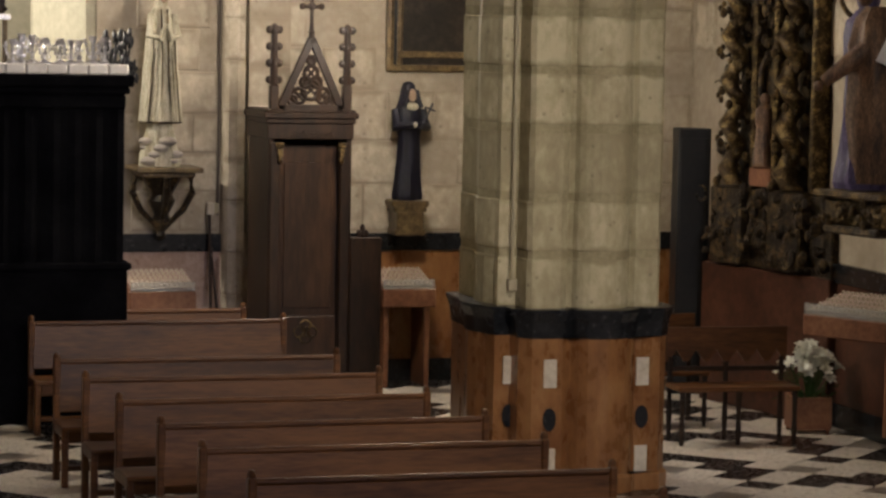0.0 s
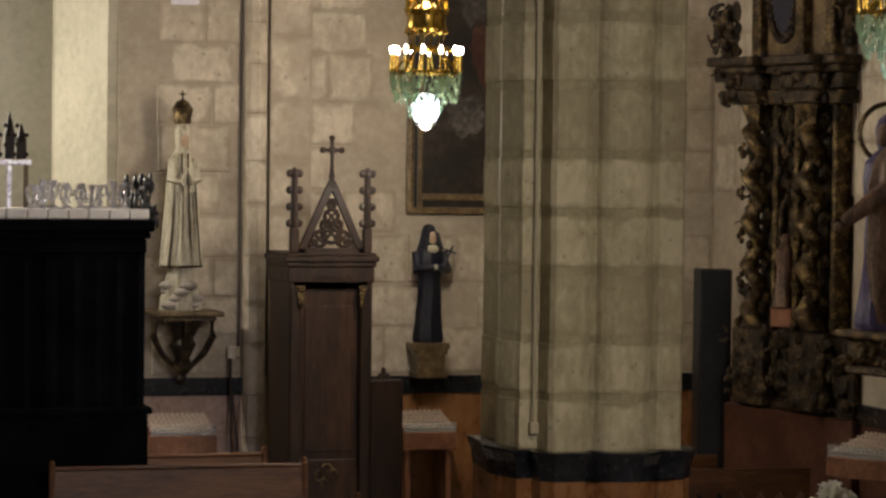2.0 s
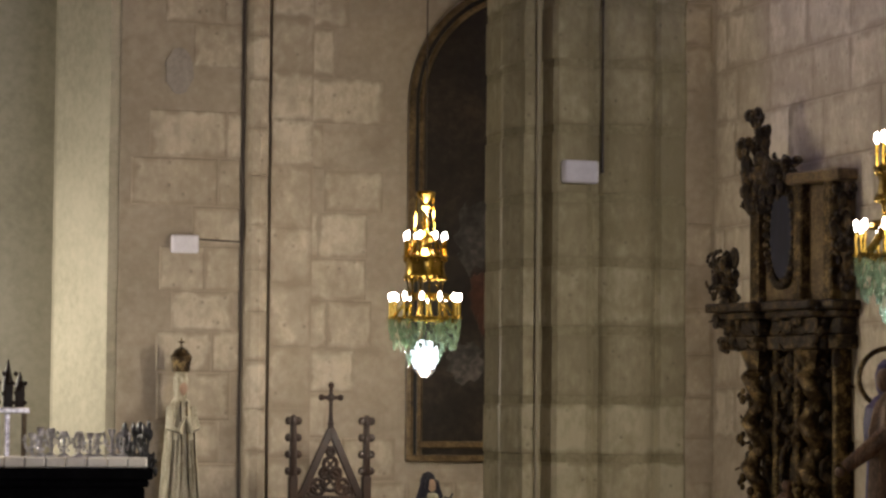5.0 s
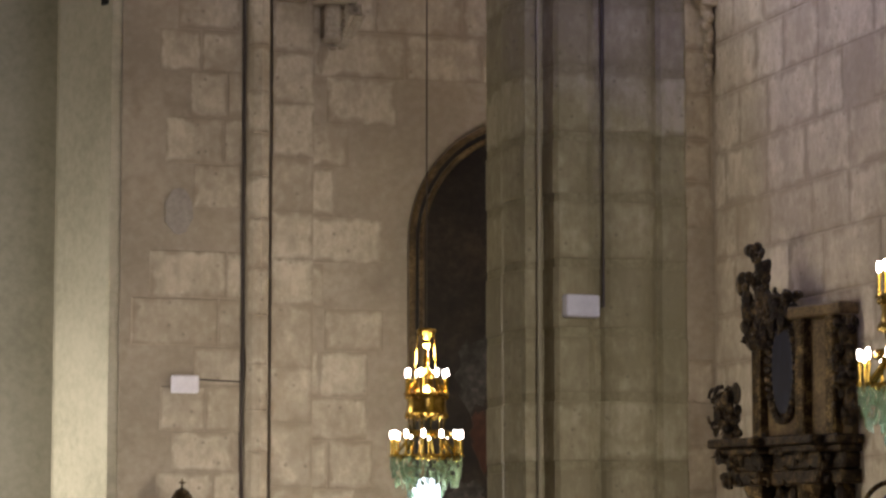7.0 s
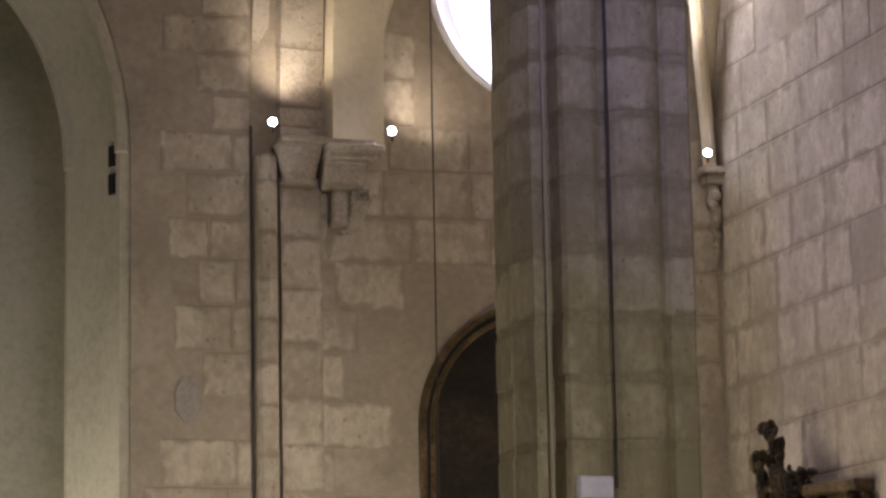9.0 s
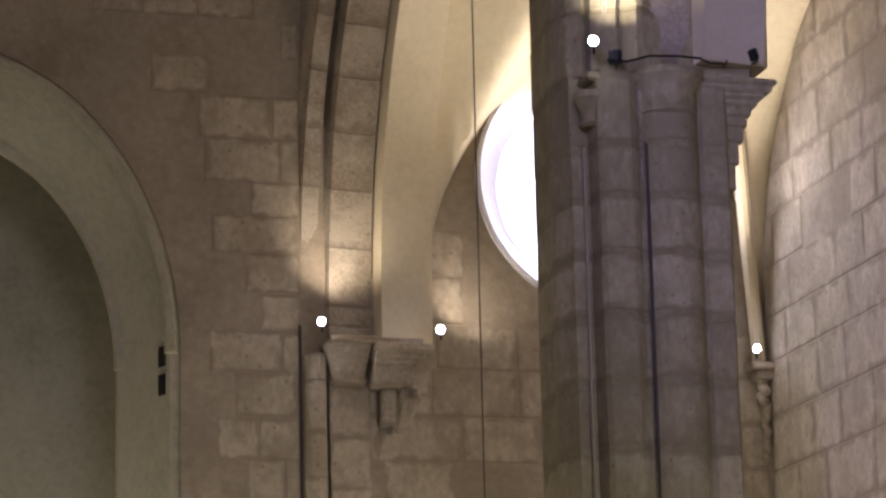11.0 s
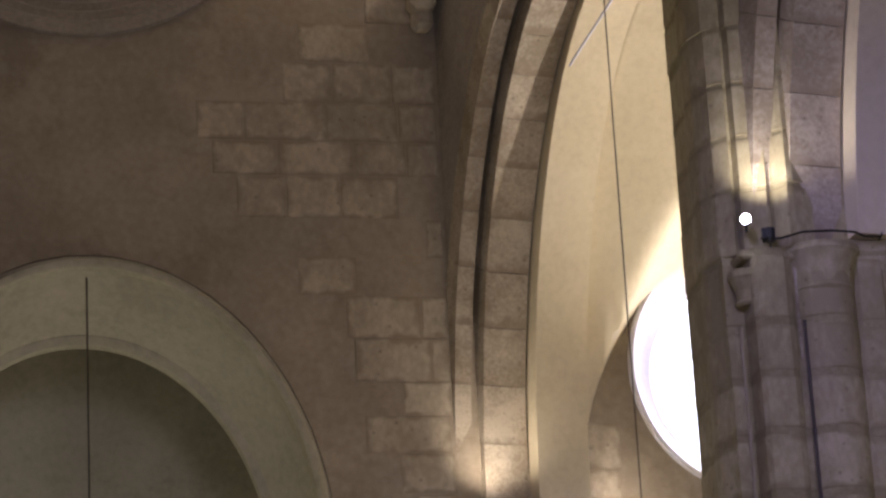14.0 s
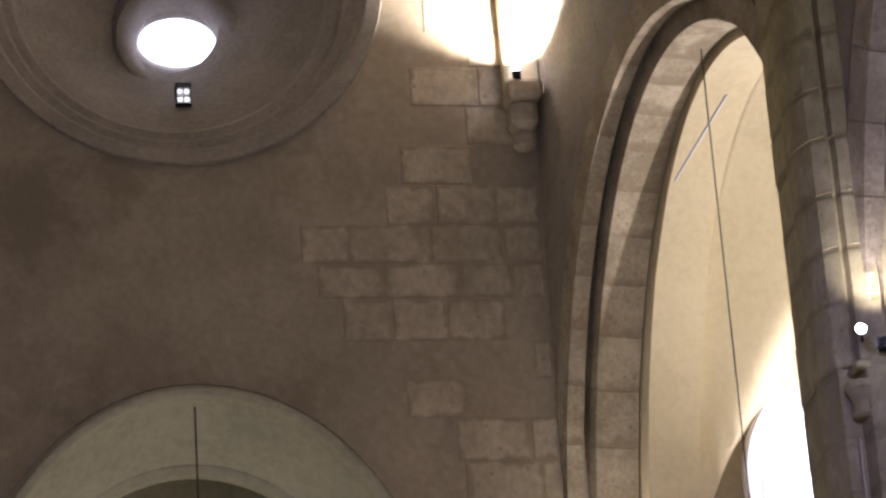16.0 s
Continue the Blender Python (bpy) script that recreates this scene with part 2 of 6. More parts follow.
CANVAS_RED = textured("dull_red_oil_paint", ((0.03, 0.012, 0.008), (0.05, 0.02, 0.013), (0.075, 0.032, 0.02)), (3, 14), (0.3, 0.45), bump=0.04, step=0.002)
CANVAS_GREY = textured("grey_oil_paint", ((0.02, 0.018, 0.015), (0.05, 0.045, 0.04), (0.12, 0.105, 0.09)), (3, 14), (0.3, 0.45), bump=0.04, step=0.002)
FRAME_WOOD = textured("gilt_brown_frame", ((0.05, 0.032, 0.015), (0.11, 0.075, 0.035), (0.20, 0.14, 0.065)), (4, 30), (0.3, 0.5), metal=0.2, bump=0.1, step=0.003)
WHITE_PAINT = textured("white_plastic", ((0.66, 0.64, 0.70), (0.74, 0.72, 0.78), (0.78, 0.76, 0.82)), (3, 30), (0.4, 0.5), bump=0.02, step=0.001)
CABLE = material("brown_cable", (0.06, 0.045, 0.035), 0.6)
PIPE = material("cream_painted_pipe", (0.40, 0.35, 0.22), 0.5)
IRON = material("black_iron", (0.012, 0.012, 0.013), 0.45, 0.6)
LEAF = textured("lily_leaf", ((0.02, 0.05, 0.012), (0.04, 0.09, 0.022), (0.07, 0.13, 0.035)), (6, 30), (0.4, 0.6), bump=0.05, step=0.002)
PETAL = textured("white_lily_petal", ((0.62, 0.62, 0.50), (0.74, 0.74, 0.64), (0.82, 0.82, 0.74)), (10, 40), (0.4, 0.6), bump=0.05, step=0.002)
CRATE = textured("red_brown_planter", ((0.13, 0.05, 0.025), (0.19, 0.08, 0.04), (0.25, 0.12, 0.06)), (3, 25), (0.4, 0.6), bump=0.05, step=0.002)
BULB = glowing("warm_bulb_glow", (1.0, 0.86, 0.66), 30.0)
SPOT_GLOW = glowing("cool_spot_glow", (0.93, 0.92, 1.0), 40.0)
DAY_GLASS = glowing("daylight_glass", (0.90, 0.90, 1.0), 3.0)
CORE_GLOW = glowing("frosted_lamp_glow", (0.86, 0.96, 1.0), 3.0)
TUBE_GLOW = glowing("tube_lamp_glow", (1.0, 0.95, 0.9), 1.2)
CRYSTAL = material("cut_crystal", (0.42, 0.56, 0.38), 0.05)
CRYSTAL.node_tree.nodes["Principled BSDF"].inputs["Transmission Weight"].default_value = 0.65
GLASS = material("clear_glass", (0.9, 0.92, 0.9), 0.05)
GLASS.node_tree.nodes["Principled BSDF"].inputs["Transmission Weight"].default_value = 0.8
SKIN = textured("painted_statue_flesh", ((0.34, 0.22, 0.15), (0.42, 0.29, 0.2), (0.5, 0.36, 0.26)), (6, 40), (0.4, 0.6), bump=0.03, step=0.002)


# ---------------------------------------------------------------- mesh helpers
def mesh_of(name, bm, mat, smooth=False):
    bmesh.ops.recalc_face_normals(bm, faces=bm.faces)
    me = bpy.data.meshes.new(name)
    bm.to_mesh(me)
    bm.free()
    me.materials.append(mat)
    if smooth:
        me.shade_smooth()
        me.set_sharp_from_angle(angle=radians(40))
    return me


def part(name, bm, mat, parent=None, label="", smooth=False):
    ob = new(name, mesh_of(name, bm, mat, smooth))
    if parent:
        ob.parent = parent
    if label:
        ob["label"] = label
    return ob


def thing(name, label, category, at=(0, 0, 0), turn=0.0, group="", kind=""):
    ob = new(name)
    ob.empty_display_size = 0.1
    ob.matrix_basis = pose(*at, 0, 0, turn)
    return tagged(ob, label, category, group, kind)


def box(bm, size, at=(0, 0, 0), bevel=0.0, rz=0.0, ry=0.0, rx=0.0):
    r = bmesh.ops.create_cube(bm, size=1.0)
    v = r["verts"]
    bmesh.ops.scale(bm, vec=size, verts=v)
    if bevel:
        es = list({e for q in v for e in q.link_edges})
        o = bmesh.ops.bevel(bm, geom=es, offset=bevel, segments=1, affect="EDGES", profile=0.5)
        v = list({q for q in v if q.is_valid} | set(o["verts"]))
    bmesh.ops.transform(bm, matrix=pose(*at, rx, ry, rz), verts=v)
    return v


def cyl(bm, r1, r2, h, at=(0, 0, 0), n=16, m=None):
    r = bmesh.ops.create_cone(bm, cap_ends=True, segments=n, radius1=r1, radius2=r2, depth=h)
    bmesh.ops.transform(bm, matrix=(m if m is not None else Matrix.Translation((at[0], at[1], at[2] + h / 2))), verts=r["verts"])
    return r["verts"]


def ball(bm, r, at, n=10, squash=(1, 1, 1)):
    q = bmesh.ops.create_uvsphere(bm, u_segments=n, v_segments=max(6, n // 2 + 2), radius=r)
    bmesh.ops.transform(bm, matrix=Matrix.Translation(at) @ Matrix.Diagonal((*squash, 1)), verts=q["verts"])
    return q["verts"]


def lathe(bm, prof, at=(0, 0, 0), n=20, squash=1.0, wob=None):
    """Rings of (radius, z) round the z axis; wob(angle, z) scales the radius."""
    rings = []
    for r, z in prof:
        ring = []
        for i in range(n):
            a = 2 * math.pi * i / n
            k = r * (wob(a, z) if wob else 1)
            ring.append(bm.verts.new((at[0] + k * math.cos(a), at[1] + k * math.sin(a) * squash, at[2] + z)))
        rings.append(ring)
    for p, q in zip(rings, rings[1:]):
        for i in range(n):
            bm.faces.new((p[i], p[(i + 1) % n], q[(i + 1) % n], q[i]))
    bm.faces.new(rings[0])
    bm.faces.new(rings[-1])


def tube(bm, pts, r, n=8):
    """A round bar along points; r may be a list."""
    pts = [Vector(p) for p in pts]
    rs = r if isinstance(r, (list, tuple)) else [r] * len(pts)
    rings = []
    for i, p in enumerate(pts):
        d = (pts[min(i + 1, len(pts) - 1)] - pts[max(i - 1, 0)]).normalized()
        q = d.to_track_quat("Z", "Y").to_matrix()
        rings.append([bm.verts.new(p + q @ Vector((rs[i] * math.cos(2 * math.pi * k / n), rs[i] * math.sin(2 * math.pi * k / n), 0))) for k in range(n)])
    for a, b in zip(rings, rings[1:]):
        for k in range(n):
            bm.faces.new((a[k], a[(k + 1) % n], b[(k + 1) % n], b[k]))
    bm.faces.new(rings[0])
    bm.faces.new(rings[-1])


def prism(bm, poly, thick, place):
    """A flat outline (u, v) made thick; place(u, v, w) gives the point in space, w from 0 to thick."""
    a = [bm.verts.new(place(u, v, 0.0)) for u, v in poly]
    b = [bm.verts.new(place(u, v, thick)) for u, v in poly]
    bm.faces.new(a)
    bm.faces.new(b[::-1])
    for i in range(len(poly)):
        j = (i + 1) % len(poly)
        bm.faces.new((a[i], b[i], b[j], a[j]))


def arc(cx, cz, rx, rz, a0, a1, n=24):
    return [(cx + rx * math.cos(radians(a0 + (a1 - a0) * i / n)), cz + rz * math.sin(radians(a0 + (a1 - a0) * i / n))) for i in range(n + 1)]


def sweep(bm, path, prof, place, close=False):
    """A moulding: profile (out, depth) swept along a plane path of (u, v, nu, nv) with outward normals."""
    rings = [[bm.verts.new(place(u + nu * o, v + nv * o, w)) for o, w in prof] for u, v, nu, nv in path]
    k = len(prof)
    pairs = list(zip(rings, rings[1:])) + ([(rings[-1], rings[0])] if close else [])
    for a, b in pairs:
        for i in range(k):
            bm.faces.new((a[i], a[(i + 1) % k], b[(i + 1) % k], b[i]))
    if not close:
        bm.faces.new(rings[0])
        bm.faces.new(rings[-1])


def arc_path(cx, cz, rx, rz, a0, a1, n=32):
    out = []
    for i in range(n + 1):
        a = radians(a0 + (a1 - a0) * i / n)
        nx, nz = math.cos(a) / rx, math.sin(a) / rz
        k = math.hypot(nx, nz)
        out.append((cx + rx * math.cos(a), cz + rz * math.sin(a), nx / k, nz / k))
    return out


def unit_block(name, mat, c=0.03):
    bm = bmesh.new()
    box(bm, (1, 1, 1), (0, 0, 0))
    top = [f for f in bm.faces if f.normal.y < -0.5]
    o = bmesh.ops.inset_region(bm, faces=top, thickness=c, depth=0.0)
    for f in top:
        for v in f.verts:
            v.co.y = -0.5
    for v in bm.verts:
        if abs(v.co.x) > 0.499 or abs(v.co.z) > 0.499:
            if v.co.y < 0:
                v.co.y = -0.1
    return mesh_of(name, bm, mat)


BLOCK = unit_block("stone_block", STONE)
BLOCK_PROUD = 0.02


def courses(parent, place_m, u0, u1, z0, z1, heights, lengths, skip, seed, mesh=None, keep=0.93):
    """Stone blocks on a wall: place_m has its x along the wall and its -y out of it."""
    rnd = random.Random(seed)
    z = z0
    while z < z1 - 0.1:
        h = min(rnd.uniform(*heights), z1 - z)
        u = u0 - rnd.uniform(0, lengths[1] * 0.5)
        while u < u1:
            w = rnd.uniform(*lengths)
            a, b = max(u, u0), min(u + w, u1)
            u += w
            if b - a < 0.12 or rnd.random() > keep or any(skip(x, y) for x in (a, (a + b) / 2, b) for y in (z, z + h / 2, z + h)):
                continue
            ob = new("stone_block", mesh or BLOCK)
            ob.parent = parent
            ob.matrix_basis = place_m @ Matrix.Translation(((a + b) / 2, 0, z + h / 2)) @ Matrix.Diagonal((b - a - 0.012, BLOCK_PROUD * rnd.uniform(0.5, 1.0), h - 0.012, 1))
        z += h


# ---------------------------------------------------------------- the large structure
WALL_Y, RIGHT_X, TOP = 25.85, 10.4, 19.2


def structure(name, bm, mat, label, smooth=False):
    ob = part(name, bm, mat, None, "", smooth)
    return tagged(ob, label, "wall" if "wall" in name else name.split("_")[0], kind="structure")


def on_end(u, v, w):
    return (u, WALL_Y + w, v)


# end wall of the nave with its tall splayed arch and the deep round window above it
ARCH_X, ARCH_R, ARCH_Z, ARCH_H = 2.22, 2.19, 8.9, 2.84
ROSE_X, ROSE_Z, ROSE_R = 2.14, 16.17, 2.05
bm = bmesh.new()
prism(bm, [(-4.5, 0), (ARCH_X - ARCH_R - 0.1, 0)] + arc(ARCH_X, ARCH_Z, ARCH_R + 0.1, ARCH_H + 0.1, 180, 0, 36) + [(ARCH_X + ARCH_R + 0.1, 0), (6.4, 0), (6.4, 13.0), (-4.5, 13.0)], 0.9, on_end)
prism(bm, [(-4.5, 13.0), (ROSE_X, 13.0)] + arc(ROSE_X, ROSE_Z, ROSE_R, ROSE_R, 270, 90, 32) + [(ROSE_X, TOP), (-4.5, TOP)], 0.9, on_end)
prism(bm, [(6.4, 13.0), (6.4, TOP), (ROSE_X, TOP)] + arc(ROSE_X, ROSE_Z, ROSE_R, ROSE_R, 90, -90, 32) + [(ROSE_X, 13.0)], 0.9, on_end)
end_wall = structure("wall_end", bm, STONE_WALL, "tall worn limestone end wall with lime mortar")

jamb = [(ARCH_X + ARCH_R, 0.0, 1, 0)] + arc_path(ARCH_X, ARCH_Z, ARCH_R, ARCH_H, 0, 180, 40) + [(ARCH_X - ARCH_R, 0.0, -1, 0)]
INNER_R, INNER_H = 1.83, 2.32
inner_jamb = [(ARCH_X + INNER_R, 0.0, 1, 0)] + arc_path(ARCH_X, ARCH_Z, INNER_R, INNER_H, 0, 180, 40) + [(ARCH_X - INNER_R, 0.0, -1, 0)]
bm = bmesh.new()
loft = []
for (u, v, nu, nv), (iu, iv, inu, inv) in zip(jamb, inner_jamb):
    loft.append([bm.verts.new(on_end(*p)) for p in ((u, v, 0.015), (u + 0.11 * nu, v + 0.11 * nv, 0.03), (u + 0.11 * nu, v + 0.11 * nv, 1.02), (iu, iv, 1.02), (iu, iv, 0.86), (iu + 0.02 * inu, iv + 0.02 * inv, 0.84))])
for p, q in zip(loft, loft[1:]):
    for i in range(6):
        bm.faces.new((p[i], p[(i + 1) % 6], q[(i + 1) % 6], q[i]))
part("arch_reveal", bm, GREENISH, end_wall, "smooth greenish plaster splay of the arch", True)
bm = bmesh.new()
sweep(bm, jamb[1:-1], [(-0.05, -0.02), (-0.04, -0.07), (-0.01, -0.09), (0.03, -0.09), (0.06, -0.06), (0.07, -0.01), (0.07, 0.03), (-0.05, 0.03)], on_end)
part("archivolt_moulding", bm, GREENISH, end_wall, "thin plaster roll round the arch", True)
bm = bmesh.new()
sweep(bm, inner_jamb[1:-1], [(-0.03, 0.80), (0.05, 0.77), (0.09, 0.80), (0.06, 0.95), (-0.03, 0.95)], on_end)
part("inner_arch_moulding", bm, GREENISH, end_wall, "thin plaster roll round the inner arch", True)
# springing string on the splay and two small vents in it
for k, z in enumerate((8.95, 8.68)):
    bm = bmesh.new()
    box(bm, (0.05, 0.10, 0.20), (0, 0, 0), 0.006)
    g = part("vent_grille", bm, BLACK, end_wall, "small dark vent slot")
    g.matrix_basis = pose(4.365, 25.98, z - 0.06, 0, 0, 23)
bm = bmesh.new()
tube(bm, [(4.36, 25.98, 9.05), (4.41, 25.86, 9.22), (4.43, 25.84, 9.30)], 0.02)
part("spring_roll", bm, GREENISH, end_wall)

# chapel behind the arch
bm = bmesh.new()
box(bm, (7.0, 0.3, 12.4), (2.2, 29.0, 6.2))
structure("wall_chapel_back", bm, GREENISH, "plain greenish plaster wall behind the arch")
bm = bmesh.new()
box(bm, (0.3, 2.2, 12.4), (5.4, 27.9, 6.2))
structure("wall_chapel_right", bm, GREENISH, "plain greenish plaster side wall of the chapel")
bm = bmesh.new()
box(bm, (0.3, 2.2, 12.4), (-1.2, 27.9, 6.2))
structure("wall_chapel_left", bm, GREENISH, "plain greenish plaster side wall of the chapel")
bm = bmesh.new()
box(bm, (7.0, 2.4, 0.3), (2.2, 27.9, 12.5))
tagged(part("ceiling_chapel", bm, GREENISH), "plain plaster ceiling of the chapel", "ceiling", kind="structure")

# the round window: stepped rings into a deep funnel
bm = bmesh.new()
ring = arc_path(ROSE_X, ROSE_Z, ROSE_R, ROSE_R, 0, 360, 72)[:-1]
sweep(bm, ring, [(0.04, -0.05), (0.06, 0.02), (0.03, 0.3), (-0.06, 0.3), (-0.02, 0.06), (-0.10, -0.03)], on_end, True)
rose = tagged(part("window_rose", bm, GREY_STONE, None, "", True), "deep round window with stepped grey mouldings high in the wall", "window", kind="structure")
for k, (r, d0, d1) in enumerate(((-0.14, 0.06, 0.25), (-0.30, 0.20, 0.36), (-0.44, 0.30, 0.46))):
    bm = bmesh.new()
    sweep(bm, ring, [(r + 0.12, d0), (r + 0.16, d1 + 0.3), (r - 0.05, d1 + 0.3), (r - 0.05, d0 + 0.10), (r, d0 + 0.02)], on_end, True)
    part("ring_moulding", bm, GREY_STONE, rose, "", True)
bm = bmesh.new()
sweep(bm, ring, [(-0.46, 0.42), (-0.30, 0.9), (-0.30, 1.3), (-1.50, 1.3), (-1.50, 1.22)], on_end, True)
part("funnel", bm, GREY_STONE, rose, "smooth grey splayed funnel", True)
bm = bmesh.new()
inner = arc_path(ROSE_X + 0.12, ROSE_Z - 0.20, 0.61, 0.61, 0, 360, 48)[:-1]
sweep(bm, inner, [(-0.04, 1.10), (0.03, 1.08), (0.06, 1.16), (0.06, 1.34), (-0.20, 1.34), (-0.18, 1.26)], on_end, True)
part("inner_ring", bm, GREY_STONE, rose, "", True)
bm = bmesh.new()
prism(bm, arc(ROSE_X + 0.12, ROSE_Z - 0.18, 0.40, 0.27, 0, 360, 48)[:-1], 0.02, lambda u, v, w: (u, WALL_Y + 1.26 + w, v))
part("pane", bm, DAY_GLASS, rose, "bright daylit pane")
bm = bmesh.new()
box(bm, (2.6, 0.04, 2.6), (ROSE_X, WALL_Y + 1.33, ROSE_Z))
part("blind_panel", bm, GREY_STONE, rose)

# back wall of the aisle with its round window
OC_X, OC_Z, OC_R = 8.74, 10.77, 1.29
bm = bmesh.new()
prism(bm, [(6.4, 0), (OC_X, 0)] + arc(OC_X, OC_Z, OC_R, OC_R, 270, 90, 32) + [(OC_X, 14.2), (6.4, 14.2)], 0.55, on_end)
prism(bm, [(11.0, 0), (11.0, 14.2), (OC_X, 14.2)] + arc(OC_X, OC_Z, OC_R, OC_R, 90, -90, 32) + [(OC_X, 0)], 0.55, on_end)
aisle_wall = structure("wall_aisle_end", bm, STONE_WALL, "limestone end wall of the aisle with worn blocks")
bm = bmesh.new()
sweep(bm, arc_path(OC_X, OC_Z, OC_R, OC_R, 0, 360, 64)[:-1], [(0.02, -0.06), (0.02, 0.02), (0.0, 0.52), (-0.32, 0.52), (-0.32, 0.40), (-0.26, 0.34), (-0.04, -0.03), (-0.02, -0.07)], on_end, True)
oculus = tagged(part("window_oculus", bm, WHITE_PAINT, None, "", True), "round daylit window with a pale splayed surround", "window", kind="structure")
bm = bmesh.new()
prism(bm, arc(OC_X, OC_Z, 1.0, 1.0, 0, 360, 48)[:-1], 0.02, lambda u, v, w: (u, WALL_Y + 0.42 + w, v))
part("pane", bm, DAY_GLASS, oculus, "bright daylit pane")

# right-hand outer wall of the aisle
bm = bmesh.new()
box(bm, (0.6, 32.6, 14.2), (RIGHT_X + 0.3, 10.15, 7.1))
right_wall = structure("wall_aisle_side", bm, STONE_WALL, "limestone side wall of the aisle with clear mortar courses")

# nave shell
bm = bmesh.new()
box(bm, (0.5, 33, TOP), (-4.75, 9.9, TOP / 2))
structure("wall_nave_left", bm, STONE_WALL, "plain limestone nave wall")
bm = bmesh.new()
box(bm, (16.2, 0.5, TOP), (3.1, -6.35, TOP / 2))
structure("wall_nave_rear", bm, STONE_WALL, "plain limestone rear wall of the nave")
bm = bmesh.new()
box(bm, (16.2, 33.4, 0.4), (3.1, 10.1, TOP + 0.2))
tagged(part("ceiling_nave", bm, PLASTER), "plain plaster ceiling over the nave", "ceiling", kind="structure")
bm = bmesh.new()
box(bm, (40, 60, 0.3), (3.0, 10.0, -0.158))
floor = tagged(part("floor", bm, TILE_GREY), "polished black, grey and white tiled church floor", "floor", kind="structure")

# arcade between nave and aisle: its nave face runs from A along E
A = Vector((5.6, WALL_Y, 0))
E = (Vector((6.57, 20.0, 0)) - A).normalized()
N = Vector((-E.y, E.x, 0))


def on_arcade(s, z, w):
    return A + E * s + N * w + Vector((0, 0, z))


SPRING = 9.4
ARCHES = ((3.0, 3.0), (9.5, 3.2))
ORDERS = ((0.07, 0.24, 0.0, 4.88, 0.30), (0.31, 0.745, -0.14, 4.70, 0.42))
bm = bmesh.new()
BAYS = ((-0.3, 6.12), (6.12, 12.7))


def arcade_layer(bm, grow, rise, w0, w1):
    """The wall over the arches, in upright strips from the arch line to the top."""
    for (c, half), (lo, hi) in zip(ARCHES, BAYS):
        line = [(u, v) for u, v in arc(c, SPRING, half + grow, rise + grow, 180, 0, 40) if lo < u < hi]
        line = [(lo, line[0][1])] + line + [(hi, line[-1][1])]
        prism(bm, line + [(hi, TOP), (lo, TOP)], w1 - w0, lambda u, v, w: on_arcade(u, v, w + w0))


arcade_layer(bm, 0.30, 4.88, 0.09, 0.24)
arcade_layer(bm, 0.36, 4.88, 0.24, 0.32)
arcade_layer(bm, 0.28, 4.70, 0.32, 0.745)
prism(bm, [(12.7, 0.0), (32.0, 0.0), (32.0, TOP), (12.7, TOP)], 0.745, on_arcade)
arcade = structure("wall_arcade", bm, GREY_STONE, "grey rendered wall over the arcade arches")
for k, (c, half) in enumerate(ARCHES):
    for o, (w0, w1, dr, rise, deep) in enumerate(ORDERS):
        count = 26
        for i in range(count):
            a0, a1 = 180 - 180 * i / count - 0.04, 180 - 180 * (i + 1) / count + 0.04
            lo = arc(c, SPRING, half + dr, rise, a0, a1, 3)
            hi = arc(c, SPRING, half + dr + deep, rise + deep, a1, a0, 3)
            bm = bmesh.new()
            prism(bm, lo + hi, w1 - w0, lambda u, v, w: on_arcade(u, v, w + w0))
            part("voussoir", bm, ARCH, arcade)

    # upright jamb stones between the impost and the springing
    for (w0, w1, dr, rise, deep), foot in zip(ORDERS, (8.9, 9.02)):
        for s0 in (c - half - dr - deep, c + half + dr):
            for z0, z1 in ((foot, (foot + SPRING) / 2 - 0.004), ((foot + SPRING) / 2, SPRING - 0.004)):
                bm = bmesh.new()
                prism(bm, [(s0, z0), (s0 + deep, z0), (s0 + deep, z1), (s0, z1)], w1 - w0, lambda u, v, w: on_arcade(u, v, w + w0))
                part("jamb_stone", bm, ARCH, arcade)

# plastered inner order, with its jamb down to the impost
bm = bmesh.new()
for (c, half), (lo, hi), (f0, f1) in zip(ARCHES, BAYS, ((9.0, 9.97), (9.97, 9.0))):
    line = [(lo, f0), (c - half + 0.34, f0)] + [p for p in arc(c, SPRING, half - 0.34, 4.62, 180, 0, 48) if p[1] > (f0 if p[0] < c else f1)] + [(c + half - 0.34, f1), (hi, f1)]
    a = [bm.verts.new(on_arcade(u, v, 0.77)) for u, v in line]
    b = [bm.verts.new(on_arcade(u, v, 1.30)) for u, v in line]
    ta = [bm.verts.new(on_arcade(u, 14.2, 0.77)) for u, v in line]
    tb = [bm.verts.new(on_arcade(u, 14.2, 1.30)) for u, v in line]
    for i in range(len(line) - 1):
        bm.faces.new((a[i], a[i + 1], b[i + 1], b[i]))
        if abs(line[i][0] - line[i + 1][0]) > 1e-4:
            bm.faces.new((a[i], a[i + 1], ta[i + 1], ta[i]))
            bm.faces.new((b[i], b[i + 1], tb[i + 1], tb[i]))
part("plaster_soffit", bm, PLASTER, arcade, "smooth grey-cream plastered soffit of the arches", True)

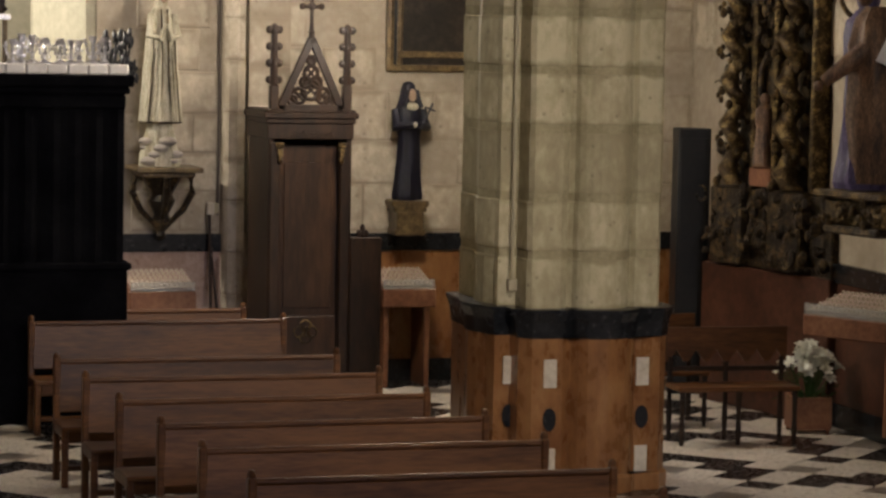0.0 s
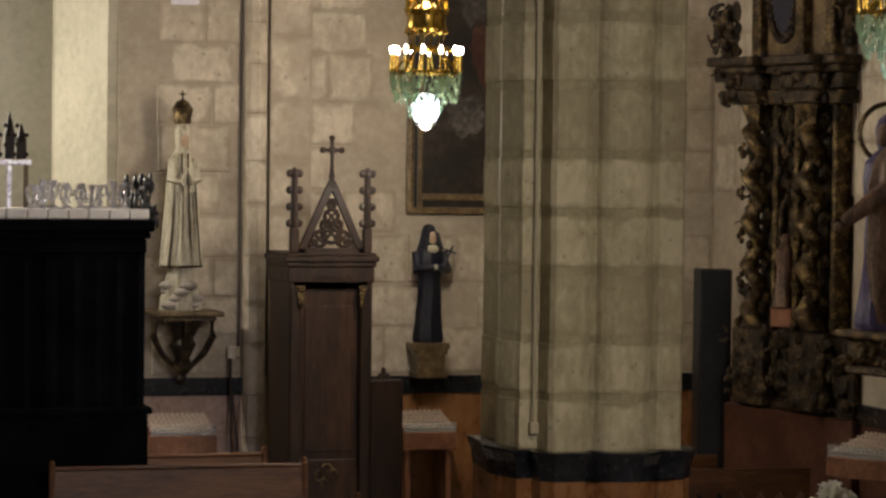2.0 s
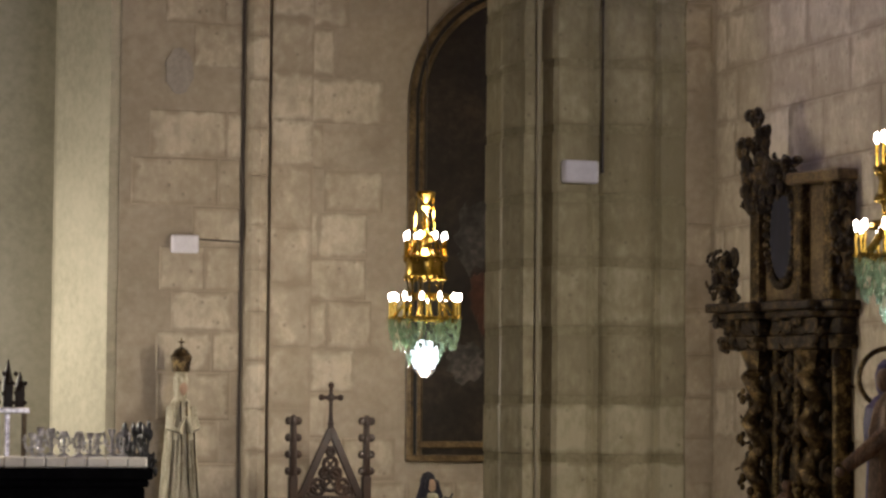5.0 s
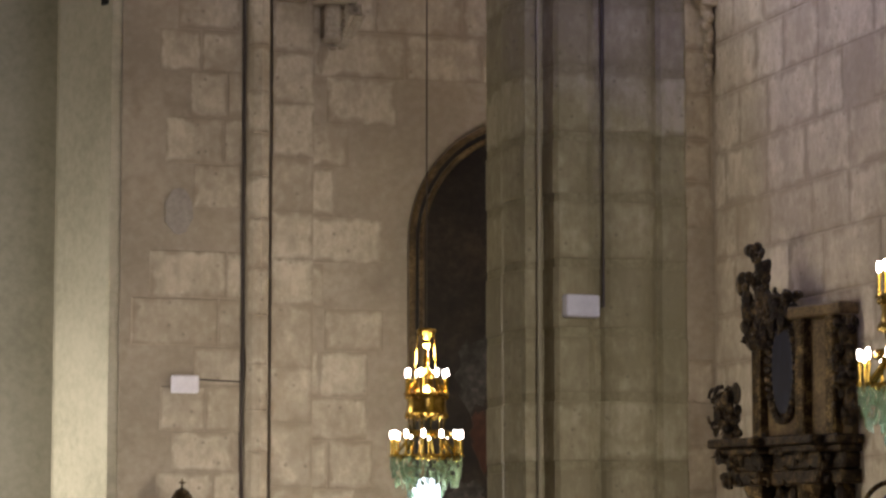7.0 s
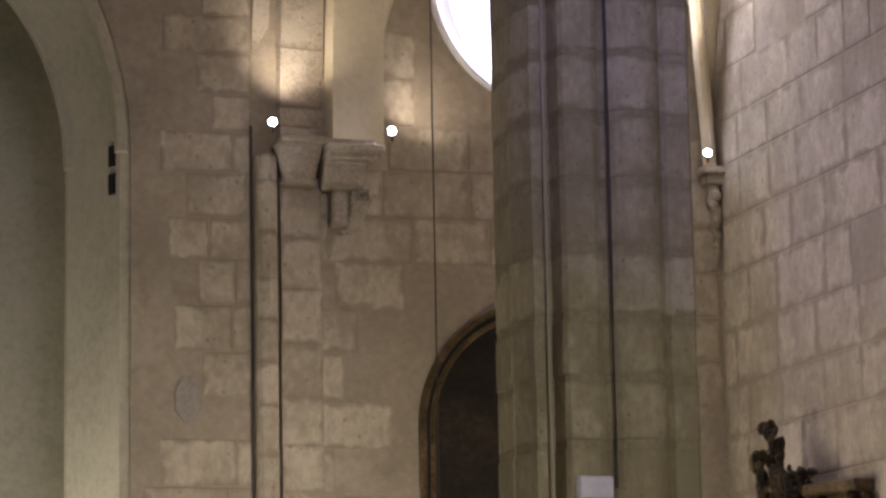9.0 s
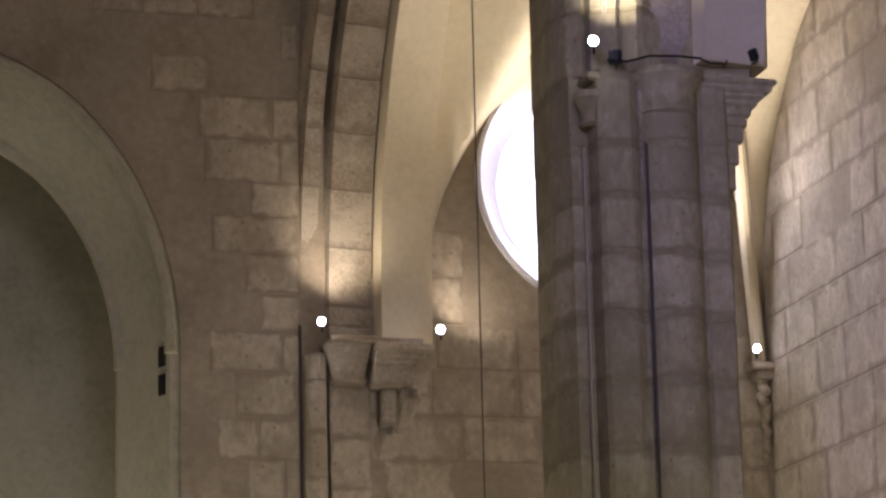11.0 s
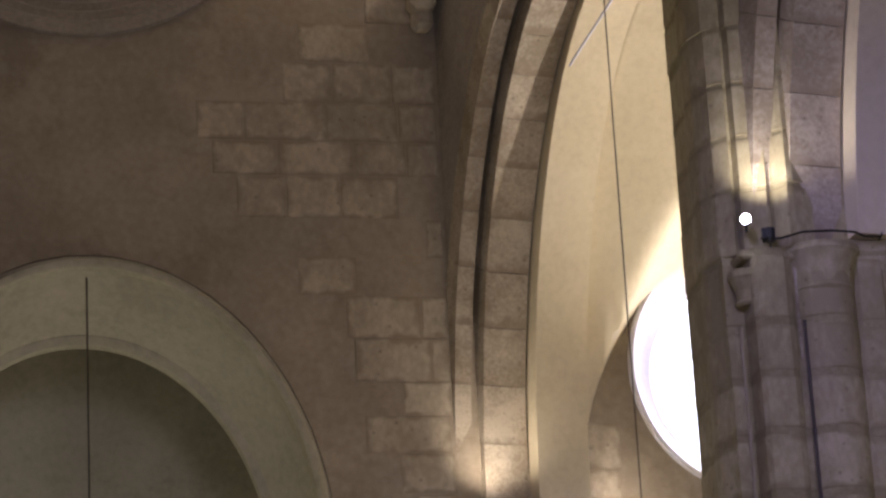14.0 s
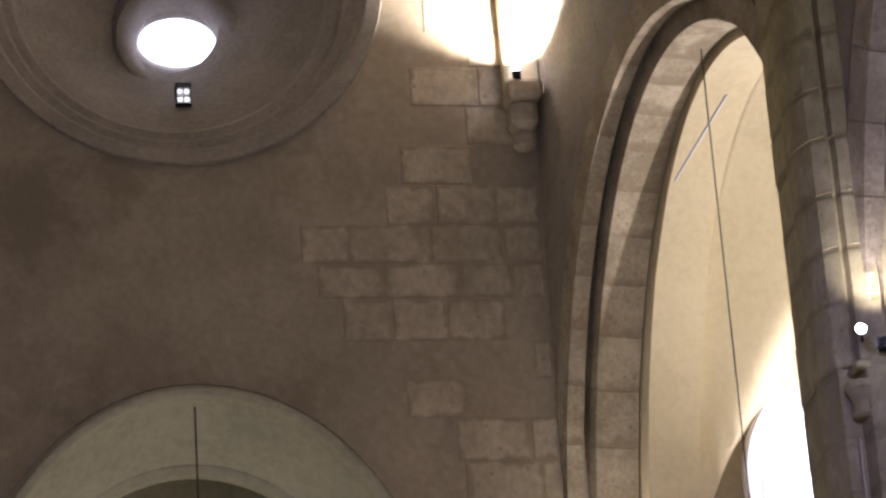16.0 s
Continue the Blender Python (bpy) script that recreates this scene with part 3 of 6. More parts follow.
# aisle vault: two barrels that meet in groins
VX1, VY0, VY1 = RIGHT_X, 20.1, WALL_Y
bm = bmesh.new()
nx, ny = 44, 60
grid = []
for j in range(ny + 1):
    row = []
    for i in range(nx + 1):
        u, v = 2 * i / nx - 1, 2 * j / ny - 1
        y = VY0 + (VY1 - VY0) * j / ny
        x0 = A.x + (WALL_Y - y) * E.x / -E.y + 1.29
        z1 = math.sqrt(max(0, 1 - u * u)) * (2.45 + 1.95 * (1 - v * v))
        z2 = math.sqrt(max(0, 1 - v * v)) * (4.68 - 1.5 * max(0.0, (u + 1) / 2) ** 1.5)
        row.append(bm.verts.new((x0 + (VX1 - x0) * i / nx, y, 9.38 + max(z1, z2))))
    grid.append(row)
for j in range(ny):
    for i in range(nx):
        bm.faces.new((grid[j][i], grid[j][i + 1], grid[j + 1][i + 1], grid[j + 1][i]))
vault = part("ceiling_aisle_vault", bm, PLASTER, None, "", True)
tagged(vault, "cream plastered groin vault over the aisle", "vault", kind="structure")
sol = vault.modifiers.new("thick", "SOLIDIFY")
sol.thickness, sol.offset = 0.08, 1.0
bm = bmesh.new()
box(bm, (4.8, 26.6, 0.3), (8.9, 6.6, 14.05))
tagged(part("ceiling_aisle", bm, PLASTER), "plain plaster ceiling over the near aisle", "ceiling", kind="structure")
bm = bmesh.new()
box(bm, (4.8, 6.2, 0.3), (8.9, 23.3, 14.75))
tagged(part("ceiling_over_vault", bm, PLASTER), "flat roof slab over the vault", "ceiling", kind="structure")
# transverse arch from the pier over the aisle
bm = bmesh.new()
prism(bm, [(7.62, 10.0)] + [(8.05, 10.0)] + arc(9.27, 10.0, 1.22, 3.5, 180, 0, 30) + [(10.5, 10.0), (10.5, 13.92), (7.62, 13.92)], 0.72, lambda u, v, w: (u, 19.62 + w, v))
structure("wall_transverse_arch", bm, PLASTER, "cream plastered transverse arch over the aisle")

# ---------------------------------------------------------------- the great pier
PX, PY = 7.06, 20.1
PROFILE = [(-0.60, 0.60), (-0.60, 0.22), (-0.64, 0.10), (-0.66, -0.02), (-0.64, -0.14), (-0.60, -0.26), (-0.60, -0.36), (-0.46, -0.36), (-0.45, -0.58), (-0.42, -0.62), (-0.20, -0.62), (-0.14, -0.58), (-0.12, -0.52)]
PROFILE += [(0.13 + 0.22 * math.cos(radians(a)), -0.52 + 0.19 * math.sin(radians(a))) for a in range(190, 351, 16)]
PROFILE += [(0.37, -0.53), (0.40, -0.57), (0.58, -0.57), (0.61, -0.53), (0.61, 0.25), (0.52, 0.33), (0.52, 0.60), (0.2, 0.66), (-0.2, 0.66)]


# above the capitals: plain faces, grooves and the lit shaft
UPPER = [(-0.60, 0.60), (-0.62, 0.22), (-0.66, 0.08), (-0.66, -0.14), (-0.60, -0.34), (-0.50, -0.44), (-0.485, -0.36), (-0.455, -0.36), (-0.44, -0.46), (-0.26, -0.55), (-0.245, -0.48), (-0.215, -0.48), (-0.205, -0.54)]
UPPER += [(-0.13, -0.65), (-0.08, -0.64), (0.09, -0.57), (0.11, -0.51), (0.40, -0.53), (0.43, -0.49), (0.43, 0.25), (0.52, 0.33), (0.52, 0.60), (0.2, 0.66), (-0.2, 0.66)]


def ring_of(grow, line):
    out = []
    n = len(line)
    for i, (x, y) in enumerate(line):
        (ax, ay), (bx, by) = line[i - 1], line[(i + 1) % n]
        nx_, ny_ = (by - ay), -(bx - ax)
        k = math.hypot(nx_, ny_) or 1
        out.append((x - nx_ / k * -grow, y - ny_ / k * -grow))
    return out


def drum(bm, z0, z1, levels, line=PROFILE):
    rings = []
    for f, g in levels:
        rings.append([bm.verts.new((x, y, z0 + (z1 - z0) * f)) for x, y in ring_of(g, line)])
    n = len(line)
    for a, b in zip(rings, rings[1:]):
        for i in range(n):
            bm.faces.new((a[i], a[(i + 1) % n], b[(i + 1) % n], b[i]))
    bm.faces.new(rings[0])
    bm.faces.new(rings[-1])


pier = thing("stone_pier", "great yellowish limestone pier with clustered shafts and a marble dado", "pier", (PX, PY, 0), kind="structure")
bm = bmesh.new()
drum(bm, 0.0, 0.14, [(0, 0.09), (0.85, 0.09), (1, 0.07)])
part("plinth", bm, RED_MARBLE, pier)
bm = bmesh.new()
drum(bm, 0.14, 1.155, [(0, 0.06), (1, 0.06)])
part("dado", bm, RED_MARBLE, pier, "polished orange-red marble dado")
bm = bmesh.new()
drum(bm, 1.15, 1.365, [(0, 0.07), (0.55, 0.085), (0.9, 0.12), (1, 0.12)])
part("dado_band", bm, BLACK_MARBLE, pier, "black marble cap of the dado")
z = 1.355
rnd = random.Random(4)
bm = bmesh.new()
drum(bm, 0.0, 1.0, [(0, -0.012), (0.03, 0.0), (0.97, 0.0), (1, -0.012)])
drum_mesh = mesh_of("drum_course", bm, PIER)
bm = bmesh.new()
drum(bm, 0.0, 1.0, [(0, -0.005), (1, -0.005)])
joint_mesh = mesh_of("mortar_joint", bm, MORTAR)
bm = bmesh.new()
drum(bm, 0.0, 1.0, [(0, -0.012), (0.03, 0.0), (0.97, 0.0), (1, -0.012)], UPPER)
upper_mesh = mesh_of("upper_course", bm, PIER)
bm = bmesh.new()
drum(bm, 0.0, 1.0, [(0, -0.005), (1, -0.005)], UPPER)
upper_joint = mesh_of("mortar_joint", bm, MORTAR)
CAP_Z = 9.86
while z < TOP:
    h = rnd.uniform(0.40, 0.52)
    h = min(h, (CAP_Z if z < CAP_Z - 0.01 else TOP) - z)
    low = z < CAP_Z - 0.01
    if low and CAP_Z - z - h < 0.2:
        h = CAP_Z - z
    ob = new("drum_course", drum_mesh if low else upper_mesh)
    ob.parent = pier
    ob.matrix_basis = Matrix.Translation((rnd.uniform(-0.006, 0.006), rnd.uniform(-0.006, 0.006), z)) @ Matrix.Diagonal((1, 1, h - (0.05 if low else 0.02), 1))
    jo = new("mortar_joint", joint_mesh if low else upper_joint)
    jo.parent = pier
    jo.matrix_basis = Matrix.Translation((0, 0, z + h - (0.06 if low else 0.03))) @ Matrix.Diagonal((1, 1, 0.07 if low else 0.04, 1))
    z += h
# inlays of white marble and dark ovals on the dado
for x, y, rz in ((-0.29, -0.685, 0), (0.45, -0.635, 0), (-0.52, -0.425, 0)):
    for zz, hh in ((0.89, 0.21), (0.23, 0.21)):
        bm = bmesh.new()
        box(bm, (0.10, 0.016, hh), (0, 0, 0), 0.003)
        part("white_inlay", bm, WHITE_MARBLE, pier, "white marble inlay").matrix_basis = pose(x, y, zz, 0, 0, rz)
    bm = bmesh.new()
    prism(bm, arc(0, 0, 0.05, 0.085, 0, 360, 20)[:-1], 0.02, lambda u, v, w: (u, w - 0.01, v))
    part("oval_inlay", bm, BLACK_MARBLE, pier, "black oval inlay").matrix_basis = pose(x, y, 0.55, 0, 0, rz)
# capitals on the front and aisle sides
bm = bmesh.new()
lathe(bm, [(0.21, 0), (0.235, 0.03), (0.21, 0.06), (0.22, 0.14), (0.27, 0.28), (0.30, 0.31), (0.30, 0.36)], (0.13, -0.50, 9.52), 20, 1.0, lambda a, zz: 1 + 0.05 * math.sin(7 * a) * (0.06 < zz < 0.29))
part("capital", bm, PIER, pier, "worn leaf capital", True)
bm = bmesh.new()
for reach, sy, zz, hh in ((0.70, 0.84, 9.00, 0.22), (0.73, 0.86, 9.20, 0.20), (0.77, 0.88, 9.38, 0.14), (0.80, 0.90, 9.50, 0.10), (0.83, 0.94, 9.58, 0.10), (0.88, 0.98, 9.66, 0.07), (0.93, 1.02, 9.72, 0.06), (0.99, 1.06, 9.77, 0.07), (1.03, 1.10, 9.83, 0.05), (0.84, 0.96, 9.87, 0.12)):
    box(bm, (reach - 0.30, sy, hh), ((reach + 0.30) / 2, -0.04, zz + hh / 2), 0.022)
part("aisle_capital", bm, PIER, pier, "stepped impost block under the transverse arch")
bm = bmesh.new()
lathe(bm, [(0.085, 0), (0.105, 0.02), (0.085, 0.045), (0.09, 0.12), (0.125, 0.20), (0.14, 0.22), (0.14, 0.27)], (-0.45, -0.46, 9.44), 14, 1.0)
box(bm, (0.62, 0.30, 0.07), (-0.22, -0.46, 9.815), 0.02)
part("nook_shaft_cap", bm, PIER, pier)
# pipe, cable and box fixed to the pier
bm = bmesh.new()
tube(bm, [(-0.505, -0.40, 1.55), (-0.505, -0.40, 9.3)], 0.016, 8)
box(bm, (0.07, 0.05, 0.09), (-0.505, -0.40, 1.52), 0.008)
part("conduit", bm, PIPE, pier, "cream painted conduit with a small socket")
bm = bmesh.new()
tube(bm, [(-0.075, -0.60, 5.2), (-0.078, -0.61, 7.0), (-0.075, -0.60, 9.3)], 0.014, 6)
part("cable", bm, CABLE, pier, "brown cable")
pier_box = thing("wall_box", "white plastic loudspeaker box on the stone pier", "loudspeaker", (6.79, 19.44, 5.20), 6, "white wall boxes")
bm = bmesh.new()
box(bm, (0.27, 0.09, 0.165), (0, 0, 0), 0.012)
part("housing", bm, WHITE_PAINT, pier_box)
bm = bmesh.new()
box(bm, (0.22, 0.006, 0.12), (0, -0.046, 0), 0.002)
part("grille", bm, WHITE_PAINT, pier_box)

# half-shaft pier against the end wall, with its capital and impost
wall_pier = thing("wall_pier", "limestone half-pier with round shaft against the end wall", "pier", (0, 0, 0), kind="structure")
zz, rnd = 0.0, random.Random(9)
bm = bmesh.new()
prof = [(5.68, 25.86), (5.69, 25.74), (5.72, 25.66), (5.79, 25.62), (5.86, 25.66), (5.89, 25.74), (5.90, 25.80), (5.92, 25.86)]
shaft_levels = ((0.0, 0.0), (0.03, 1.0), (0.97, 1.0), (1.0, 0.0))
rings = [[bm.verts.new((x, y + 0.012 * (1 - g), f)) for x, y in prof] for f, g in shaft_levels]
for p, q in zip(rings, rings[1:]):
    for i in range(len(prof)):
        bm.faces.new((p[i], p[(i + 1) % len(prof)], q[(i + 1) % len(prof)], q[i]))
bm.faces.new(rings[0])
bm.faces.new(rings[-1])
shaft_mesh = mesh_of("drum_course", bm, STONE)
while zz < 8.85:
    h = min(rnd.uniform(0.38, 0.5), 8.9 - zz)
    ob = new("drum_course", shaft_mesh)
    ob.parent = wall_pier
    ob.matrix_basis = Matrix.Translation((0, 0, zz)) @ Matrix.Diagonal((1, 1, h, 1))
    zz += h
# flat pilaster beside the shaft
zz = 1.44
bm = bmesh.new()
box(bm, (0.40, 0.13, 1.0), (6.12, 25.805, 0.5), 0.004)
flat_mesh = mesh_of("pilaster_course", bm, STONE)
while zz < 8.66:
    h = min(rnd.uniform(0.40, 0.62), 8.70 - zz)
    ob = new("pilaster_course", flat_mesh)
    ob.parent = wall_pier
    ob.matrix_basis = Matrix.Translation((rnd.uniform(-0.004, 0.004), rnd.uniform(-0.004, 0.004), zz)) @ Matrix.Diagonal((1, 1, h - 0.002, 1))
    zz += h
bm = bmesh.new()
lathe(bm, [(0.15, 8.60), (0.17, 8.63), (0.16, 8.66), (0.19, 8.80), (0.235, 8.93), (0.25, 8.96), (0.25, 8.99)], (6.08, 25.66, 0), 18, 1.0, lambda a, z: 1 + 0.07 * math.sin(6 * a) * (8.68 < z < 8.94))
box(bm, (0.44, 0.50, 0.05), (6.08, 25.62, 9.005), 0.012)
part("capital", bm, ARCH, wall_pier, "worn stone capital block", True)
bm = bmesh.new()
for x1, y0, z0, z1 in ((6.68, 25.46, 8.58, 8.80), (6.72, 25.42, 8.79, 8.84), (6.78, 25.37, 8.83, 8.90), (6.84, 25.31, 8.89, 8.96), (6.76, 25.38, 8.95, 9.02)):
    box(bm, (x1 - 6.29, 25.86 - y0, z1 - z0), ((x1 + 6.29) / 2, (25.86 + y0) / 2, (z0 + z1) / 2), 0.012)
part("impost", bm, ARCH, wall_pier, "stepped cream impost of the vault")
bm = bmesh.new()
rr = random.Random(31)
for k in range(9):
    ball(bm, 0.075 - 0.005 * k, (6.67 - 0.018 * k + rr.uniform(-0.02, 0.02), 25.60 + 0.025 * k, 8.55 - 0.045 * k), 8, (1.0, 0.9, 0.7))
for k in range(3):
    tube(bm, [(6.60 + 0.05 * k, 25.52, 8.56), (6.62 + 0.05 * k, 25.50, 8.46), (6.60 + 0.04 * k, 25.62, 8.33), (6.57 + 0.02 * k, 25.78, 8.18)], [0.03, 0.034, 0.028, 0.012], 7)
box(bm, (0.16, 0.25, 0.36), (6.48, 25.76, 8.42), 0.03)
part("carved_console", bm, ARCH, wall_pier, "carved stone console", True)
bm = bmesh.new()
tube(bm, [(5.655, 25.82, 1.6), (5.66, 25.82, 6.0), (5.655, 25.82, 9.2)], 0.014, 8)
part("downpipe", bm, CABLE, wall_pier, "thin brown cable conduit")
# corbel in the corner by the right wall, with foliage below
corner = thing("corner_corbel", "small carved corbel in the aisle corner under the vault", "corbel", (0, 0, 0), kind="structure")
bm = bmesh.new()
for k, (s, zc, h) in enumerate(((0.26, 9.10, 0.08), (0.20, 9.02, 0.10))):
    box(bm, (s, s, h), (RIGHT_X - s / 2 + 0.02, WALL_Y - s / 2 + 0.02, zc - 0.18), 0.02)
rr = random.Random(3)
for k in range(16):
    ball(bm, 0.065 - 0.002 * k, (RIGHT_X - 0.07 + rr.uniform(-0.03, 0.02), WALL_Y - 0.08 + rr.uniform(-0.03, 0.03), 8.78 - 0.05 * k), 7)
part("carving", bm, ARCH, corner, "", True)
bm = bmesh.new()
tube(bm, [(RIGHT_X - 0.12, WALL_Y - 0.1, 8.95), (RIGHT_X - 0.22, WALL_Y - 0.2, 10.0), (RIGHT_X - 0.5, WALL_Y - 0.7, 11.6), (RIGHT_X - 1.0, WALL_Y - 1.5, 12.9), (8.65, 23.1, 13.58)], 0.07, 8)
part("vault_rib", bm, PLASTER, corner, "slim cream vault rib", True)
# corbel high in the nave corner that carries the lamp
high = thing("nave_corbel", "weathered corbel block high in the nave corner", "corbel", (0, 0, 0), kind="structure")
bm = bmesh.new()
box(bm, (0.36, 0.44, 0.20), (5.53, 25.62, 14.74), 0.045)
box(bm, (0.27, 0.34, 0.30), (5.53, 25.68, 14.52), 0.06)
box(bm, (0.20, 0.22, 0.22), (5.54, 25.74, 14.30), 0.05)
part("block", bm, STONE, high)
bm = bmesh.new()
box(bm, (0.36, 0.22, 4.34), (5.56, 25.74, 17.01), 0.03)
part("pilaster", bm, PLASTER, high, "pale pilaster strip above the corbel")

# dado along the end walls
def dado(name, x0, x1, y, mat, top=1.42):
    d = tagged(thing(name, "", "dado"), "polished marble dado with a black marble rail", "dado", kind="structure")
    for nm, z0, z1, out, m in (("panel", 0.2, top - 0.16, 0.03, mat), ("rail", top - 0.165, top, 0.06, BLACK_MARBLE), ("skirting", 0.0, 0.21, 0.05, BLACK_MARBLE)):
        q = bmesh.new()
        box(q, (x1 - x0, out + 0.02, z1 - z0), ((x0 + x1) / 2, y - out / 2 + 0.01, (z0 + z1) / 2), 0.004)
        part(nm, q, m, d)
    return d


dado("dado_end", 4.46, 5.70, WALL_Y, PINK_MARBLE)
dado("dado_aisle_end", 6.68, RIGHT_X - 0.01, WALL_Y, RED_MARBLE)
side = tagged(thing("dado_aisle_side", "", "dado"), "red marble dado with a black rail on the side wall", "dado", kind="structure")
for nm, z0, z1, out, m in (("panel", 0.2, 1.26, 0.03, DARK_MARBLE), ("rail", 1.255, 1.42, 0.06, BLACK_MARBLE), ("skirting", 0.0, 0.21, 0.05, BLACK_MARBLE)):
    bm = bmesh.new()
    box(bm, (out + 0.02, 12.0, z1 - z0), (RIGHT_X - out / 2 + 0.01, 19.8, (z0 + z1) / 2), 0.004)
    part(nm, bm, m, side)


# ---------------------------------------------------------------- floor tiles
def floor_tiles():
    """Square tiles laid on the diagonal: white fields crossed by stepped dark bands."""
    side, mats = 0.30, {}
    for nm, m in (("w", TILE_WHITE), ("g", TILE_GREY), ("d", TILE_DARK)):
        q = bmesh.new()
        box(q, (side - 0.006, side - 0.006, 0.012), (0, 0, 0), 0.002)
        mats[nm] = mesh_of("floor_tile", q, m)
    rest = {k: bmesh.new() for k in mats}
    turn = Matrix.Rotation(radians(45), 4, "Z")
    for i in range(-70, 70):
        for j in range(-70, 70):
            p = turn @ Vector((i * side, j * side, 0)) + Vector((7.0, 18.0, 0))
            if not (0.5 < p.x < 10.3 and 12.0 < p.y < 25.7):
                continue
            k = (i + abs(j % 6 - 3)) % 5
            kind = "d" if k in (0, 1) and (j % 3 or k == 0) else ("g" if k == 3 and j % 3 == 0 else "w")
            m = Matrix.Translation((p.x, p.y, -0.002)) @ turn
            if 7.7 < p.x and 18.7 < p.y < 22.6:
                ob = new("floor_tile", mats[kind])
                ob.parent = floor
                ob.matrix_basis = m
            else:
                b = rest[kind]
                h = side / 2 - 0.003
                top = [b.verts.new(m @ Vector((x, y, 0.006))) for x, y in ((-h, -h), (h, -h), (h, h), (-h, h))]
                low = [b.verts.new(m @ Vector((x, y, -0.004))) for x, y in ((-h, -h), (h, -h), (h, h), (-h, h))]
                b.faces.new(top)
                for a in range(4):
                    b.faces.new((low[a], low[(a + 1) % 4], top[(a + 1) % 4], top[a]))
    for nm, m in (("w", TILE_WHITE), ("g", TILE_GREY), ("d", TILE_DARK)):
        ob = part("far_tiles", rest[nm], m, floor)
        ob["kind"] = "stuff"


# ---------------------------------------------------------------- pews and benches
def make_pew(length):
    """A plain church pew: panelled back, plank seat, shaped end posts; it faces -y."""
    t = thing("church_pew", "varnished brown wooden church pew on the tiled floor", "pew", (0, 0, 0), 0, "rows of pews")
    q = bmesh.new()
    box(q, (length - 0.08, 0.026, 0.36), (0, 0.0, 0.69), 0.006, rx=-5)
    part("backrest", q, PEW_WOOD, t)
    q = bmesh.new()
    box(q, (length - 0.06, 0.06, 0.035), (0, 0.022, 0.885), 0.012, rx=-5)
    part("top_rail", q, PEW_WOOD, t)
    q = bmesh.new()
    box(q, (length, 0.40, 0.035), (0, -0.22, 0.44), 0.01)
    part("seat", q, PEW_WOOD, t)
    q = bmesh.new()
    box(q, (length - 0.12, 0.022, 0.09), (0, -0.36, 0.375), 0.004)
    part("apron", q, PEW_WOOD, t)
    q = bmesh.new()
    box(q, (length - 0.10, 0.05, 0.04), (0, -0.2, 0.12), 0.006)
    part("stretcher", q, PEW_WOOD, t)
    for sx in (-1, 1):
        x = sx * (length / 2 - 0.03)
        q = bmesh.new()
        box(q, (0.05, 0.06, 0.92), (x, 0.012, 0.455), 0.01)
        ball(q, 0.032, (x, 0.02, 0.925), 8, (0.8, 1, 1))
        part("back_post", q, PEW_WOOD, t, "post with a rounded worn top")
        q = bmesh.new()
        box(q, (0.05, 0.05, 0.43), (x, -0.37, 0.215), 0.008)
        part("leg", q, PEW_WOOD, t)
        q = bmesh.new()
        box(q, (0.045, 0.42, 0.06), (x, -0.19, 0.40), 0.006)
        part("side_rail", q, PEW_WOOD, t)
    return t


def pews():
    first = make_pew(2.20)
    spots = [(4.56, 14.15, 0.6), (4.62, 15.12, 0.4), (4.58, 16.24, -0.3), (4.53, 17.28, 0.3), (4.47, 18.42, 0.8), (4.44, 19.56, -0.2), (4.41, 20.66, 0.2)]
    first.matrix_basis = pose(4.60, 23.20, 0, 0, 0, -0.5)
    for x, y, r in spots:
        copy_thing(first, pose(x, y, 0, 0, 0, r))
    kneeler = copy_thing(first, pose(4.45, 24.06, 0, 0, 0, 0.6))
    kneeler["label"] = "varnished brown front pew before the confessional"


def bench(at, turn, length, label):
    """A bench whose back ends in a row of pointed arches."""
    t = thing("wooden_bench", label, "bench", at, turn, "aisle benches")
    q = bmesh.new()
    pts = [(-length / 2, 0.95), (length / 2, 0.95)]
    n = int(length / 0.17)
    for i in range(n, 0, -1):
        x1 = -length / 2 + length * i / n
        x0 = -length / 2 + length * (i - 1) / n
        pts += [(x1, 0.66), (x1 - 0.02, 0.66), ((x0 + x1) / 2, 0.76), (x0 + 0.02, 0.66)]
    pts.append((-length / 2, 0.66))
    prism(q, pts, 0.03, lambda u, v, w: (u, w, v))
    part("backrest", q, PEW_WOOD, t, "brown board with pointed cut-outs")
    q = bmesh.new()
    box(q, (length, 0.36, 0.04), (0, -0.18, 0.47), 0.008)
    part("seat", q, PEW_WOOD, t)
    q = bmesh.new()
    box(q, (length, 0.03, 0.04), (0, 0.015, 0.60), 0.004)
    part("lower_rail", q, DARK_WOOD, t)
    for x in (-length / 2 + 0.04, 0, length / 2 - 0.04):
        for y, h in ((0.015, 0.70 if abs(x) > 0.1 else 0.66), (-0.33, 0.45)):
            q = bmesh.new()
            tube(q, [(x, y, 0), (x, y, h * 0.3), (x, y, h * 0.5), (x, y, h)], [0.018, 0.026, 0.02, 0.024], 8)
            part("leg", q, DARK_WOOD, t)
    return t


